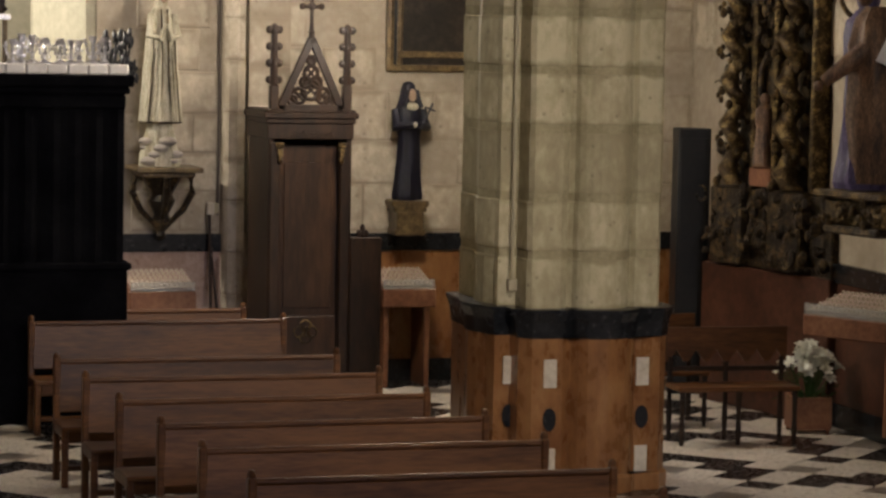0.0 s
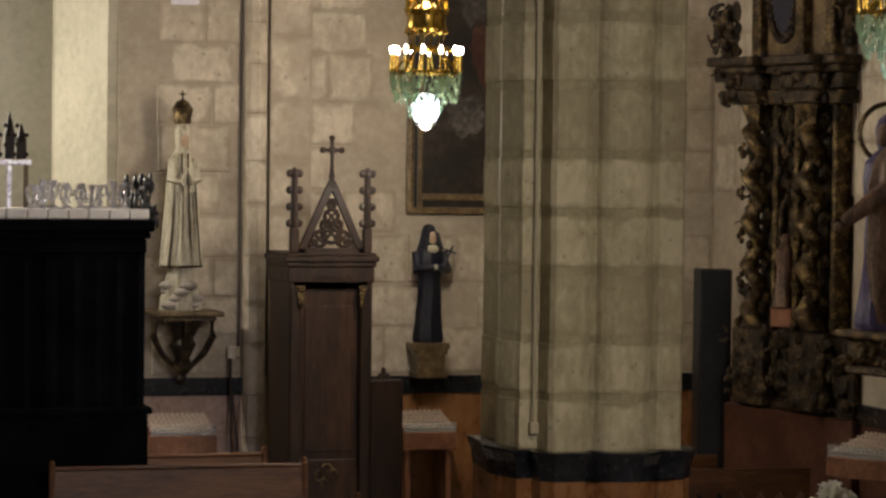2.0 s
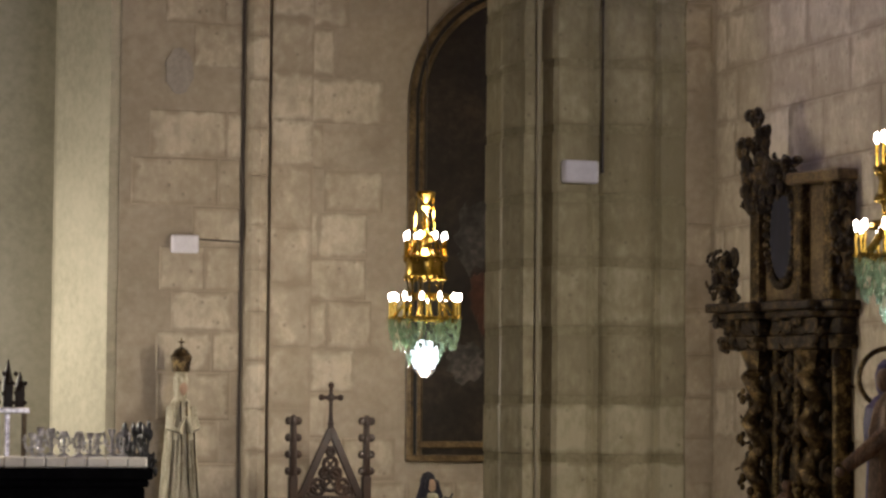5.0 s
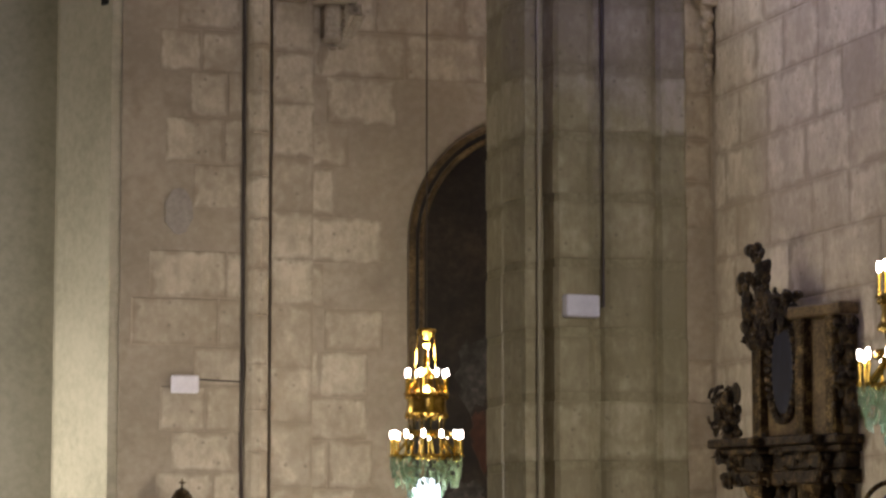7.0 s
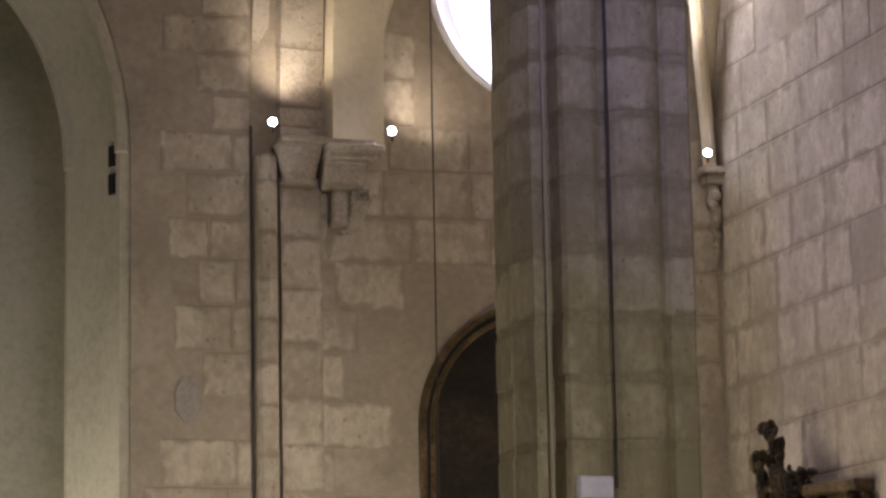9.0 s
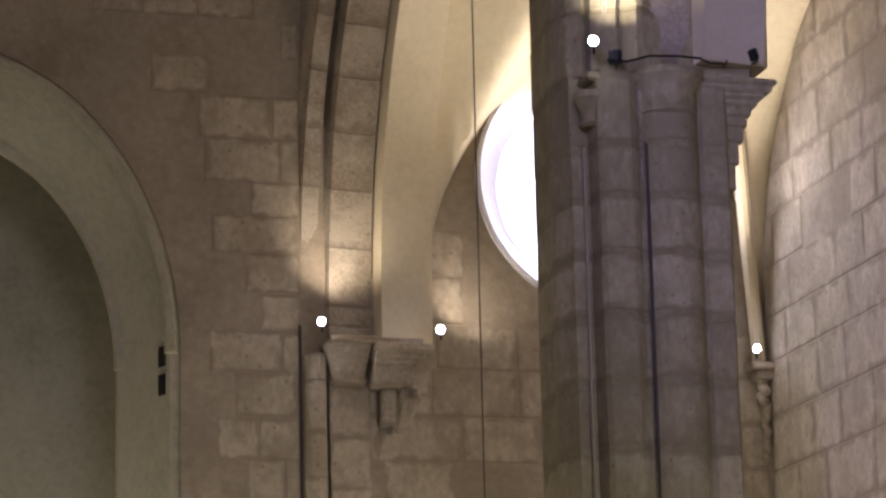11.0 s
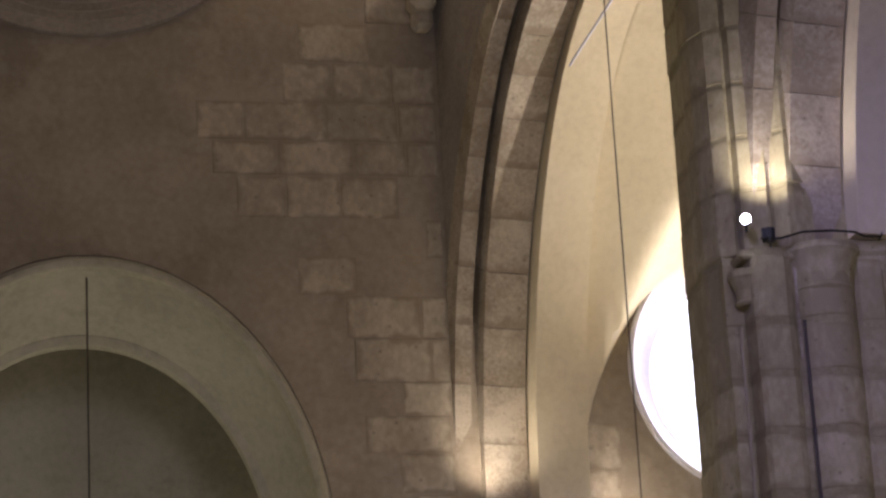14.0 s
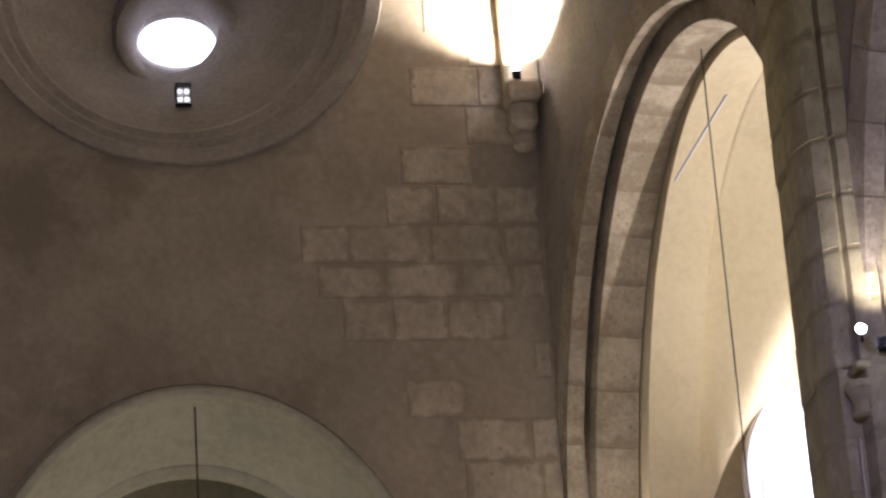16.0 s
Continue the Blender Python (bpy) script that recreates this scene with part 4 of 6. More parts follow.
# ---------------------------------------------------------------- confessional
def confessional():
    t = thing("confessional", "tall dark walnut confessional with a pierced Gothic gable against the wall", "confessional", (0, 0, 0))
    x0, x1, y0, y1, top = 5.77, 6.53, 24.26, 25.05, 2.44
    q = bmesh.new()
    box(q, (0.05, y1 - y0, top), (x0 + 0.025, (y0 + y1) / 2, top / 2), 0.008)
    part("side_panel", q, DARK_WOOD, t)
    q = bmesh.new()
    box(q, (0.05, y1 - y0, top), (x1 - 0.025, (y0 + y1) / 2, top / 2), 0.008)
    part("side_panel", q, DARK_WOOD, t)
    q = bmesh.new()
    box(q, (x1 - x0 - 0.1, 0.04, top), ((x0 + x1) / 2, y1 - 0.02, top / 2), 0.004)
    part("back_panel", q, DARK_WOOD, t)
    for x in (x0 + 0.06, x1 - 0.06):
        q = bmesh.new()
        box(q, (0.10, 0.09, 2.35), (x, y0 + 0.03, 1.175), 0.012)
        part("front_post", q, DARK_WOOD, t)
        q = bmesh.new()
        box(q, (0.075, 0.06, 0.05), (x + (0.04 if x < 6.1 else -0.04), y0 - 0.02, 2.33), 0.01)
        box(q, (0.05, 0.05, 0.09), (x + (0.04 if x < 6.1 else -0.04), y0 - 0.02, 2.26), 0.012)
        ball(q, 0.026, (x + (0.04 if x < 6.1 else -0.04), y0 - 0.02, 2.195), 8, (1, 1, 1.6))
        part("gilt_bracket", q, GILT, t, "small gilded bracket", True)
    q = bmesh.new()
    box(q, (0.56, 0.03, 1.70), ((x0 + x1) / 2, y0 + 0.10, 1.47), 0.006)
    door = part("door", q, PANEL_WOOD, t, "polished walnut panel")
    q = bmesh.new()
    box(q, (0.44, 0.015, 1.30), ((x0 + x1) / 2, y0 + 0.08, 1.52), 0.006)
    part("raised_panel", q, PANEL_WOOD, door)
    q = bmesh.new()
    box(q, (0.56, 0.05, 0.70), ((x0 + x1) / 2, y0 + 0.08, 0.45), 0.008)
    low = part("lower_door", q, PANEL_WOOD, t)
    q = bmesh.new()
    cx, cz = 6.14, 0.66
    for dx, dz in ((0.055, 0), (-0.055, 0), (0, 0.055), (0, -0.055)):
        tube(q, [(cx + dx + 0.05 * math.cos(a * math.pi / 8), y0 + 0.045, cz + dz + 0.05 * math.sin(a * math.pi / 8)) for a in range(17)], 0.008, 6)
    tube(q, [(cx, y0 + 0.045, cz - 0.05), (cx, y0 + 0.045, cz + 0.05)], 0.008, 6)
    part("monogram", q, GILT, low, "gilded quatrefoil monogram")
    q = bmesh.new()
    for z0, z1, out in ((2.38, 2.52, 0.015), (2.52, 2.565, 0.03), (2.565, 2.615, 0.05), (2.615, 2.64, 0.03)):
        box(q, (x1 - x0 + 2 * out, y1 - y0 + out, z1 - z0), ((x0 + x1) / 2, (y0 + y1) / 2 - out / 2, (z0 + z1) / 2), 0.008)
    part("cornice", q, DARK_WOOD, t)
    q = bmesh.new()
    for i in range(5):
        tube(q, [(6.0 + 0.08 * i - 0.03, y0 - 0.035, 2.42), (6.0 + 0.08 * i, y0 - 0.035, 2.45), (6.0 + 0.08 * i + 0.03, y0 - 0.035, 2.42)], 0.006, 5)
    part("frieze_carving", q, DARK_WOOD, t)
    # pierced gable
    yg, cx, z0 = y0 + 0.02, 6.17, 2.61
    taller = Matrix.Translation((6.152, 0, 2.637)) @ Matrix.Diagonal((1.09, 1, 1.13, 1)) @ Matrix.Translation((-cx, 0, -z0))
    gable = bmesh.new()
    for sx in (-1, 1):
        a, b = Vector((cx + sx * 0.262, yg, z0)), Vector((cx, yg, 3.17))
        d = (b - a)
        for k, off in enumerate((0.0,)):
            m = Matrix.Translation((a + b) / 2) @ Vector((0, 0, 1)).rotation_difference(d.normalized()).to_matrix().to_4x4()
            v = box(gable, (0.062, 0.05, d.length), (0, 0, 0), 0.006)
            bmesh.ops.transform(gable, matrix=m, verts=v)
    box(gable, (0.56, 0.05, 0.05), (cx, yg, z0 + 0.02), 0.006)
    bmesh.ops.transform(gable, matrix=taller, verts=gable.verts)
    g = part("gable", gable, DARK_WOOD, t)
    q = bmesh.new()
    foils = [(0, 0.16, 0.075), (-0.10, 0.115, 0.058), (0.10, 0.115, 0.058), (0, 0.29, 0.055), (-0.045, 0.22, 0.04), (0.045, 0.22, 0.04), (-0.155, 0.08, 0.035), (0.155, 0.08, 0.035), (0, 0.39, 0.03)]
    for fx, fz, r in foils:
        tube(q, [(cx + fx + r * math.cos(a * math.pi / 10), yg, z0 + fz + r * math.sin(a * math.pi / 10)) for a in range(21)], 0.019, 6)
        for k in range(4):
            a = k * math.pi / 2 + math.pi / 4
            tube(q, [(cx + fx, yg, z0 + fz), (cx + fx + r * math.cos(a), yg, z0 + fz + r * math.sin(a))], 0.013, 5)
    bmesh.ops.transform(q, matrix=taller, verts=q.verts)
    part("tracery", q, DARK_WOOD, g, "pierced wooden tracery")
    q = bmesh.new()
    tube(q, [(cx, yg, 3.14), (cx, yg, 3.30), (cx, yg, 3.50)], [0.028, 0.016, 0.016], 8)
    tube(q, [(cx - 0.075, yg, 3.42), (cx + 0.075, yg, 3.42)], 0.015, 8)
    for dx, dz in ((-0.08, 3.42), (0.08, 3.42), (0, 3.515)):
        ball(q, 0.026, (cx + dx, yg, dz), 8)
    ball(q, 0.034, (cx, yg, 3.42), 8, (1, 0.6, 1))
    ball(q, 0.03, (cx, yg, 3.22), 8, (1, 1, 0.6))
    bmesh.ops.transform(q, matrix=taller, verts=q.verts)
    part("cross", q, DARK_WOOD, g, "turned wooden cross")
    for px in (5.86, 6.47):
        q = bmesh.new()
        box(q, (0.075, 0.075, 0.20), (px, yg, z0 + 0.10), 0.01)
        tube(q, [(px, yg, z0 + 0.2), (px, yg, 3.2), (px, yg, 3.27)], [0.036, 0.028, 0.008], 8)
        for k in range(4):
            z = z0 + 0.22 + 0.13 * k
            for sx in (-1, 1):
                ball(q, 0.033, (px + sx * 0.040, yg, z + 0.016), 7, (1.0, 0.7, 1.0))
            ball(q, 0.032, (px, yg - 0.01, z), 7, (0.8, 0.8, 1.0))
        ball(q, 0.034, (px, yg, 3.235), 8, (1, 0.8, 1.5))
        bmesh.ops.transform(q, matrix=taller, verts=q.verts)
        part("pinnacle", q, DARK_WOOD, t, "crocketed pinnacle")
    # low wing with a fleur finial
    q = bmesh.new()
    box(q, (0.30, 0.06, 1.50), (6.71, 24.42, 0.75), 0.012)
    wing = part("side_wing", q, DARK_WOOD, t)
    q = bmesh.new()
    for dx, dz, r in ((0, 0.075, 0.03), (-0.035, 0.03, 0.026), (0.035, 0.03, 0.026), (0, 0.025, 0.03)):
        ball(q, r, (6.685 + dx, 24.42, 1.50 + dz), 8, (0.9, 0.6, 1.3))
    part("finial", q, DARK_WOOD, wing)


# ---------------------------------------------------------------- statues
def figure(name, label, at, mat, height, rings, squash=0.75, folds=7, depth=0.06, turn=0.0, extras=()):
    """A draped standing figure as one mesh: stacked rings of (radius, height share), with folds; extras add to it in other paints."""
    q = bmesh.new()
    n = 40

    def wob(a, z):
        k = max(0.0, 1.0 - z / (height * 0.85))
        return 1 + depth * (0.4 + k) * (math.sin(folds * a + 0.6 * math.sin(z * 9)) + 0.5 * math.sin(2 * folds * a + z * 3))
    fine = []
    for (r0, f0), (r1, f1) in zip(rings, rings[1:]):
        for k in range(4):
            u = k / 4
            fine.append((r0 + (r1 - r0) * (u * u * (3 - 2 * u)), (f0 + (f1 - f0) * u) * height))
    fine.append((rings[-1][0], rings[-1][1] * height))
    lathe(q, fine, (0, 0, 0), n, squash, wob)
    paints = [mat]
    for build, paint in extras:
        old = set(q.faces)
        build(q, height)
        if paint not in paints:
            paints.append(paint)
        for fc in q.faces:
            if fc not in old:
                fc.material_index = paints.index(paint)
    ob = part(name, q, mat, None, "", True)
    for paint in paints[1:]:
        ob.data.materials.append(paint)
    ob.matrix_basis = pose(*at, 0, 0, turn)
    return tagged(ob, label, "statue")


ROBE = [(0.17, 0.0), (0.18, 0.03), (0.155, 0.2), (0.14, 0.38), (0.13, 0.52), (0.15, 0.62), (0.155, 0.70), (0.145, 0.77), (0.09, 0.815), (0.062, 0.835), (0.075, 0.87), (0.082, 0.92), (0.065, 0.965), (0.03, 0.995)]


MANTLE = [(0.19, 0.0), (0.185, 0.04), (0.15, 0.13), (0.11, 0.222), (0.20, 0.226), (0.19, 0.30), (0.17, 0.45), (0.145, 0.62), (0.118, 0.76), (0.09, 0.81), (0.058, 0.84), (0.066, 0.88), (0.07, 0.93), (0.05, 0.97), (0.02, 0.99)]


def ivory_extra(q, h):
    for sx in (-1, 1):
        tube(q, [(sx * 0.10, -0.03, h * 0.79), (sx * 0.125, -0.07, h * 0.68), (sx * 0.05, -0.14, h * 0.665), (sx * 0.008, -0.155, h * 0.74)], [0.04, 0.045, 0.032, 0.014], 8)
        for k in range(3):
            x = sx * (0.045 + 0.035 * k)
            tube(q, [(x * 0.9, -0.12 + 0.02 * k, h * 0.62), (x * 1.2, -0.135 + 0.025 * k, h * 0.4), (x * 1.5, -0.14 + 0.03 * k, h * 0.235)], [0.012, 0.017, 0.02], 6)
    ball(q, 0.062, (0, -0.005, h * 0.93), 10, (1.0, 1.05, 1.25))


def cloud_extra(q, h):
    for a in range(14):
        ball(q, 0.045 + 0.010 * (a % 3), (0.14 * math.cos(a * 0.45), -0.02 + 0.10 * math.sin(a * 0.45), 0.05 + 0.06 * (a % 4)), 8, (1.4, 1.2, 0.7))


def habit_extra(q, h):
    for sx in (-1, 1):
        tube(q, [(sx * 0.13, 0.0, h * 0.76), (sx * 0.15, -0.05, h * 0.62), (0.02 * sx, -0.15, h * 0.64)], [0.05, 0.055, 0.03], 8)
    tube(q, [(0.06, -0.14, h * 0.60), (0.14, -0.15, h * 0.76), (0.17, -0.15, h * 0.82)], 0.010, 6)
    tube(q, [(0.09, -0.15, h * 0.79), (0.20, -0.15, h * 0.755)], 0.010, 6)


def crown_extra(q, h):
    lathe(q, [(0.075, 0), (0.085, 0.03), (0.08, 0.05), (0.10, 0.14), (0.06, 0.2), (0.015, 0.23)], (0, 0, h - 0.05), 16, 1.0, lambda a, z: 1 + 0.12 * math.sin(8 * a) * (z > 0.04))
    tube(q, [(0, 0, h + 0.17), (0, 0, h + 0.26)], 0.009, 6)
    tube(q, [(-0.03, 0, h + 0.225), (0.03, 0, h + 0.225)], 0.009, 6)


def face_extra(q, h):
    ball(q, 0.05, (0.008, -0.052, h * 0.885), 10, (0.8, 0.65, 1.2))


def edge_extra(q, h):
    for sx in (-1, 1):
        tube(q, [(sx * 0.03, -0.085, h * 0.82), (sx * 0.03, -0.125, h * 0.62), (sx * 0.035, -0.14, h * 0.4), (sx * 0.075, -0.15, h * 0.23)], 0.008, 5)
        tube(q, [(sx * 0.10, -0.09, h * 0.66), (sx * 0.12, -0.11, h * 0.45), (sx * 0.15, -0.11, h * 0.23)], 0.006, 5)
    tube(q, [(0.2 * math.cos(a * 0.2), 0.2 * 0.72 * math.sin(a * 0.2), h * 0.23) for a in range(-16, 1)], 0.010, 5)


def veil_extra(q, h):
    lathe(q, [(0.135, h * 0.66), (0.13, h * 0.74), (0.10, h * 0.82), (0.078, h * 0.89), (0.072, h * 0.94), (0.05, h * 0.985), (0.012, h)], (0, 0.022, 0), 20, 0.75, lambda a, z: 1 + 0.04 * math.sin(5 * a))
    for sx in (-1, 1):
        tube(q, [(sx * 0.045, -0.06, h * 0.93), (sx * 0.062, -0.07, h * 0.86), (sx * 0.09, -0.075, h * 0.78)], [0.02, 0.022, 0.025], 7)


def wimple_extra(q, h):
    ball(q, 0.055, (0, -0.065, h * 0.79), 10, (1.25, 0.7, 0.75))
    ball(q, 0.028, (0.0, -0.13, h * 0.64), 8)


def statues():
    figure("marian_statue", "ivory painted statue of a praying crowned woman on a wall console", (5.045, 25.52, 2.07), STATUE_WHITE, 1.755, MANTLE, 0.72, 9, 0.05, 8, ((ivory_extra, STATUE_WHITE), (cloud_extra, GREY_STONE), (face_extra, SKIN), (edge_extra, GILT), (crown_extra, GILT)))
    # wall console
    c = thing("statue_console", "gilded dark wooden wall console carried by curved brackets", "console", (5.09, 25.85, 0))
    q = bmesh.new()
    box(q, (0.62, 0.62, 0.045), (0, -0.31, 2.045), 0.012)
    box(q, (0.50, 0.52, 0.05), (0, -0.27, 2.00), 0.012)
    part("shelf", q, FRAME_WOOD, c)
    q = bmesh.new()
    lathe(q, [(0.02, 1.38), (0.05, 1.42), (0.035, 1.46), (0.09, 1.56), (0.07, 1.62), (0.13, 1.74), (0.10, 1.80), (0.2, 1.98)], (0, -0.2, 0), 14, 0.9, lambda a, z: 1 + 0.1 * math.sin(6 * a))
    part("pendant", q, GILT_DARK, c, "carved gilded pendant", True)
    for sx in (-1, 0, 1):
        q = bmesh.new()
        tube(q, [(sx * 0.26, -0.25 - 0.2 * (sx == 0), 1.97), (sx * 0.28, -0.24 - 0.2 * (sx == 0), 1.82), (sx * 0.20, -0.22 - 0.12 * (sx == 0), 1.66), (sx * 0.08, -0.2, 1.54), (0, -0.2, 1.44)], [0.03, 0.035, 0.03, 0.024, 0.018], 8)
        part("bracket", q, GILT_DARK, c, "", True)
    figure("nun_statue", "painted statue of a nun in a black habit holding a crucifix", (7.44, 25.60, 1.75), STATUE_NAVY, 1.12, [(r * 0.82, f) for r, f in ROBE], 0.7, 7, 0.05, 10, ((habit_extra, STATUE_NAVY), (veil_extra, STATUE_NAVY), (wimple_extra, STATUE_WHITE), (face_extra, SKIN)))
    p = thing("statue_pedestal", "small turned wooden pedestal on the wall rail", "pedestal", (7.44, 25.62, 1.42))
    q = bmesh.new()
    for z, s in ((0.0, 0.30), (0.03, 0.26), (0.22, 0.32), (0.27, 0.36)):
        box(q, (s, 0.28, 0.06 if z != 0.03 else 0.2), (0, 0, z + (0.03 if z != 0.03 else 0.1)), 0.012)
    part("block", q, FRAME_WOOD, p)


# ---------------------------------------------------------------- the arched painting
def painting():
    t = thing("arched_painting", "large dark oil painting in a gilt-brown arched frame", "painting", (0, 0, 0))
    cx, zc, rx, rz, z0 = 8.50, 6.36, 1.17, 1.17, 3.02
    path = [(cx - rx, z0, -1, 0)] + arc_path(cx, zc, rx, rz, 180, 0, 40) + [(cx + rx, z0, 1, 0)]

    def on(u, v, w):
        return (u, WALL_Y - 0.005 - w, v)
    for nm, pr in (("outer_frame", [(0.0, 0.0), (0.0, 0.06), (0.03, 0.075), (0.065, 0.06), (0.065, 0.0)]), ("inner_frame", [(-0.10, 0.0), (-0.10, 0.02), (-0.075, 0.045), (-0.045, 0.03), (-0.045, 0.0)])):
        q = bmesh.new()
        sweep(q, path, pr, on)
        o = pr[2][0]
        box(q, (2 * rx + 2 * pr[-1][0], 0.06 if nm[0] == "o" else 0.04, 0.065), (cx, WALL_Y - 0.035, z0 + (-0.03 if nm[0] == "o" else 0.10)), 0.01)
        part(nm, q, FRAME_WOOD, t, "", True)
    q = bmesh.new()
    sweep(q, path, [(-0.05, 0.0), (-0.05, 0.018), (0.005, 0.018), (0.005, 0.0)], on)
    part("frame_hollow", q, BLACK, t)
    q = bmesh.new()
    prism(q, [(cx - rx, z0)] + arc(cx, zc, rx, rz, 180, 0, 40) + [(cx + rx, z0)], 0.012, on)
    canvas = part("canvas", q, CANVAS, t, "nearly black old canvas")
    for nm, m, blobs in (("red_passage", CANVAS_RED, ((7.98, 4.55, 0.09, 0.22), (8.04, 4.3, 0.07, 0.13))), ("grey_passage", CANVAS_GREY, ((7.92, 5.1, 0.16, 0.34), (8.06, 5.36, 0.05, 0.13), (7.86, 3.9, 0.18, 0.2)))):
        for k, (u, v, a, b) in enumerate(blobs):
            q = bmesh.new()
            prism(q, [(u + a * math.cos(i * 0.35) * (1 + 0.25 * math.sin(3 * i + k)), v + b * math.sin(i * 0.35) * (1 + 0.2 * math.cos(2 * i))) for i in range(18)], 0.015 + 0.001 * k, on)
            part(nm, q, m, canvas)


# ---------------------------------------------------------------- black float with silver holders
def votive_float():
    t = thing("processional_float", "tall black draped float with a white-edged top", "float", (0, 0, 0))
    t.scale = (1, 1, 1.016)
    x0, x1, y0, y1 = 1.6, 4.36, 23.5, 24.6
    q = bmesh.new()
    n = 46
    prof = []
    for i in range(n + 1):
        u = i / n
        prof.append((x0 + (x1 - 0.01 - x0) * u, y0 + 0.03 + 0.018 * math.sin(i * 1.9) + 0.01 * math.sin(i * 4.7)))
    prof += [(x1 - 0.01, y1 - 0.05), (x0, y1 - 0.05)]
    prism(q, prof, 2.60, lambda u, v, w: (u, v, w + 0.02))
    part("drape", q, BLACK_CLOTH, t, "pleated black cloth")
    for z0, z1, out in ((2.62, 2.74, 0.02), (2.74, 2.80, 0.05), (2.80, 2.90, 0.08)):
        q = bmesh.new()
        box(q, (x1 - x0 + 2 * out - 0.05, y1 - y0 + 2 * out, z1 - z0), ((x0 + x1) / 2, (y0 + y1) / 2, (z0 + z1) / 2), 0.015)
        part("cornice", q, BLACK_CLOTH, t)
    for z0, z1, out in ((0.0, 1.28, 0.02), (1.28, 1.34, 0.05)):
        q = bmesh.new()
        box(q, (x1 - x0 + 2 * out, y1 - y0 + 2 * out, z1 - z0), ((x0 + x1) / 2, (y0 + y1) / 2, (z0 + z1) / 2 + 0.004), 0.012)
        part("plinth", q, BLACK_CLOTH, t, "black covered plinth")
    q = bmesh.new()
    for i in range(16):
        x = x0 + 0.1 + i * 0.172
        box(q, (0.166, 0.40, 0.085), (x, y0 + 0.12, 2.945), 0.012, rz=0.0)
    part("cloth_edge", q, CLOTH, t, "white pleated cloth along the edge")
    q = bmesh.new()
    rr = random.Random(5)
    for k in range(190):
        u = rr.random()
        ball(q, rr.uniform(0.012, 0.03), (x1 + rr.uniform(-0.16, 0.10) * (1.1 - 0.6 * u), y0 + rr.uniform(-0.06, 0.8), 2.86 + 0.34 * u * u + rr.uniform(0, 0.06)), 5, (0.8, 0.8, 1.9))
    part("corner_carving", q, BLACK, t, "dark carved foliage at the corner", True)["kind"] = "stuff"
    s = thing("candle_holder", "small branched silver candle holder on the float", "candle holder", (0, 0, 3.032), 0, "silver holders")
    q = bmesh.new()
    lathe(q, [(0.05, 0), (0.055, 0.012), (0.014, 0.03), (0.012, 0.10), (0.02, 0.12), (0.012, 0.14), (0.03, 0.17), (0.035, 0.20)], (0, 0, 0), 10)
    part("stem", q, SILVER, s, "", True)
    for sx in (-1, 1):
        q = bmesh.new()
        tube(q, [(0, 0, 0.09), (sx * 0.04, 0, 0.07), (sx * 0.065, 0, 0.11), (sx * 0.06, 0, 0.16)], [0.008, 0.007, 0.008, 0.018], 6)
        for k in range(5):
            ball(q, 0.014, (sx * (0.03 + 0.01 * k), rr.uniform(-0.03, 0.03), 0.05 + 0.03 * k), 5)
        part("branch", q, SILVER, s)
    spots = [(3.50 + 0.105 * k + rr.uniform(-0.02, 0.02), 23.6 + rr.uniform(-0.03, 0.25), rr.uniform(0.9, 1.25)) for k in range(8)] + [(2.1 + 0.15 * k, 23.62 + 0.1 * (k % 2), 1.1) for k in range(6)]
    s.matrix_basis = pose(3.42, 23.62, 3.032, 0, 0, 20)
    for x, y, k in spots:
        copy_thing(s, pose(x, y, 3.032, 0, 0, rr.uniform(0, 180)) @ Matrix.Diagonal((1, 1, k, 1)))
    g = thing("gothic_shrine", "small tarnished Gothic shrine with spires on the float", "shrine", (3.22, 23.68, 3.032))
    for x in (-0.14, 0.0, 0.14):
        q = bmesh.new()
        box(q, (0.04, 0.05, 0.36), (x, 0, 0.18), 0.006)
        part("pillar", q, FRAME_WOOD if x else SILVER, g)
    q = bmesh.new()
    box(q, (0.36, 0.16, 0.05), (0, 0, 0.385), 0.01)
    part("lintel", q, SILVER, g)
    for x, h in ((0.0, 0.40), (-0.12, 0.26), (0.10, 0.30)):
        q = bmesh.new()
        box(q, (0.08, 0.08, h * 0.5), (x, 0, 0.41 + h * 0.25), 0.01)
        cyl(q, 0.05, 0.004, h * 0.5, (x, 0, 0.41 + h * 0.5), 8)
        for k in range(4):
            ball(q, 0.02, (x + 0.04 * (-1) ** k, -0.04, 0.45 + 0.08 * k), 6)
        part("spire", q, DARK_WOOD, g)


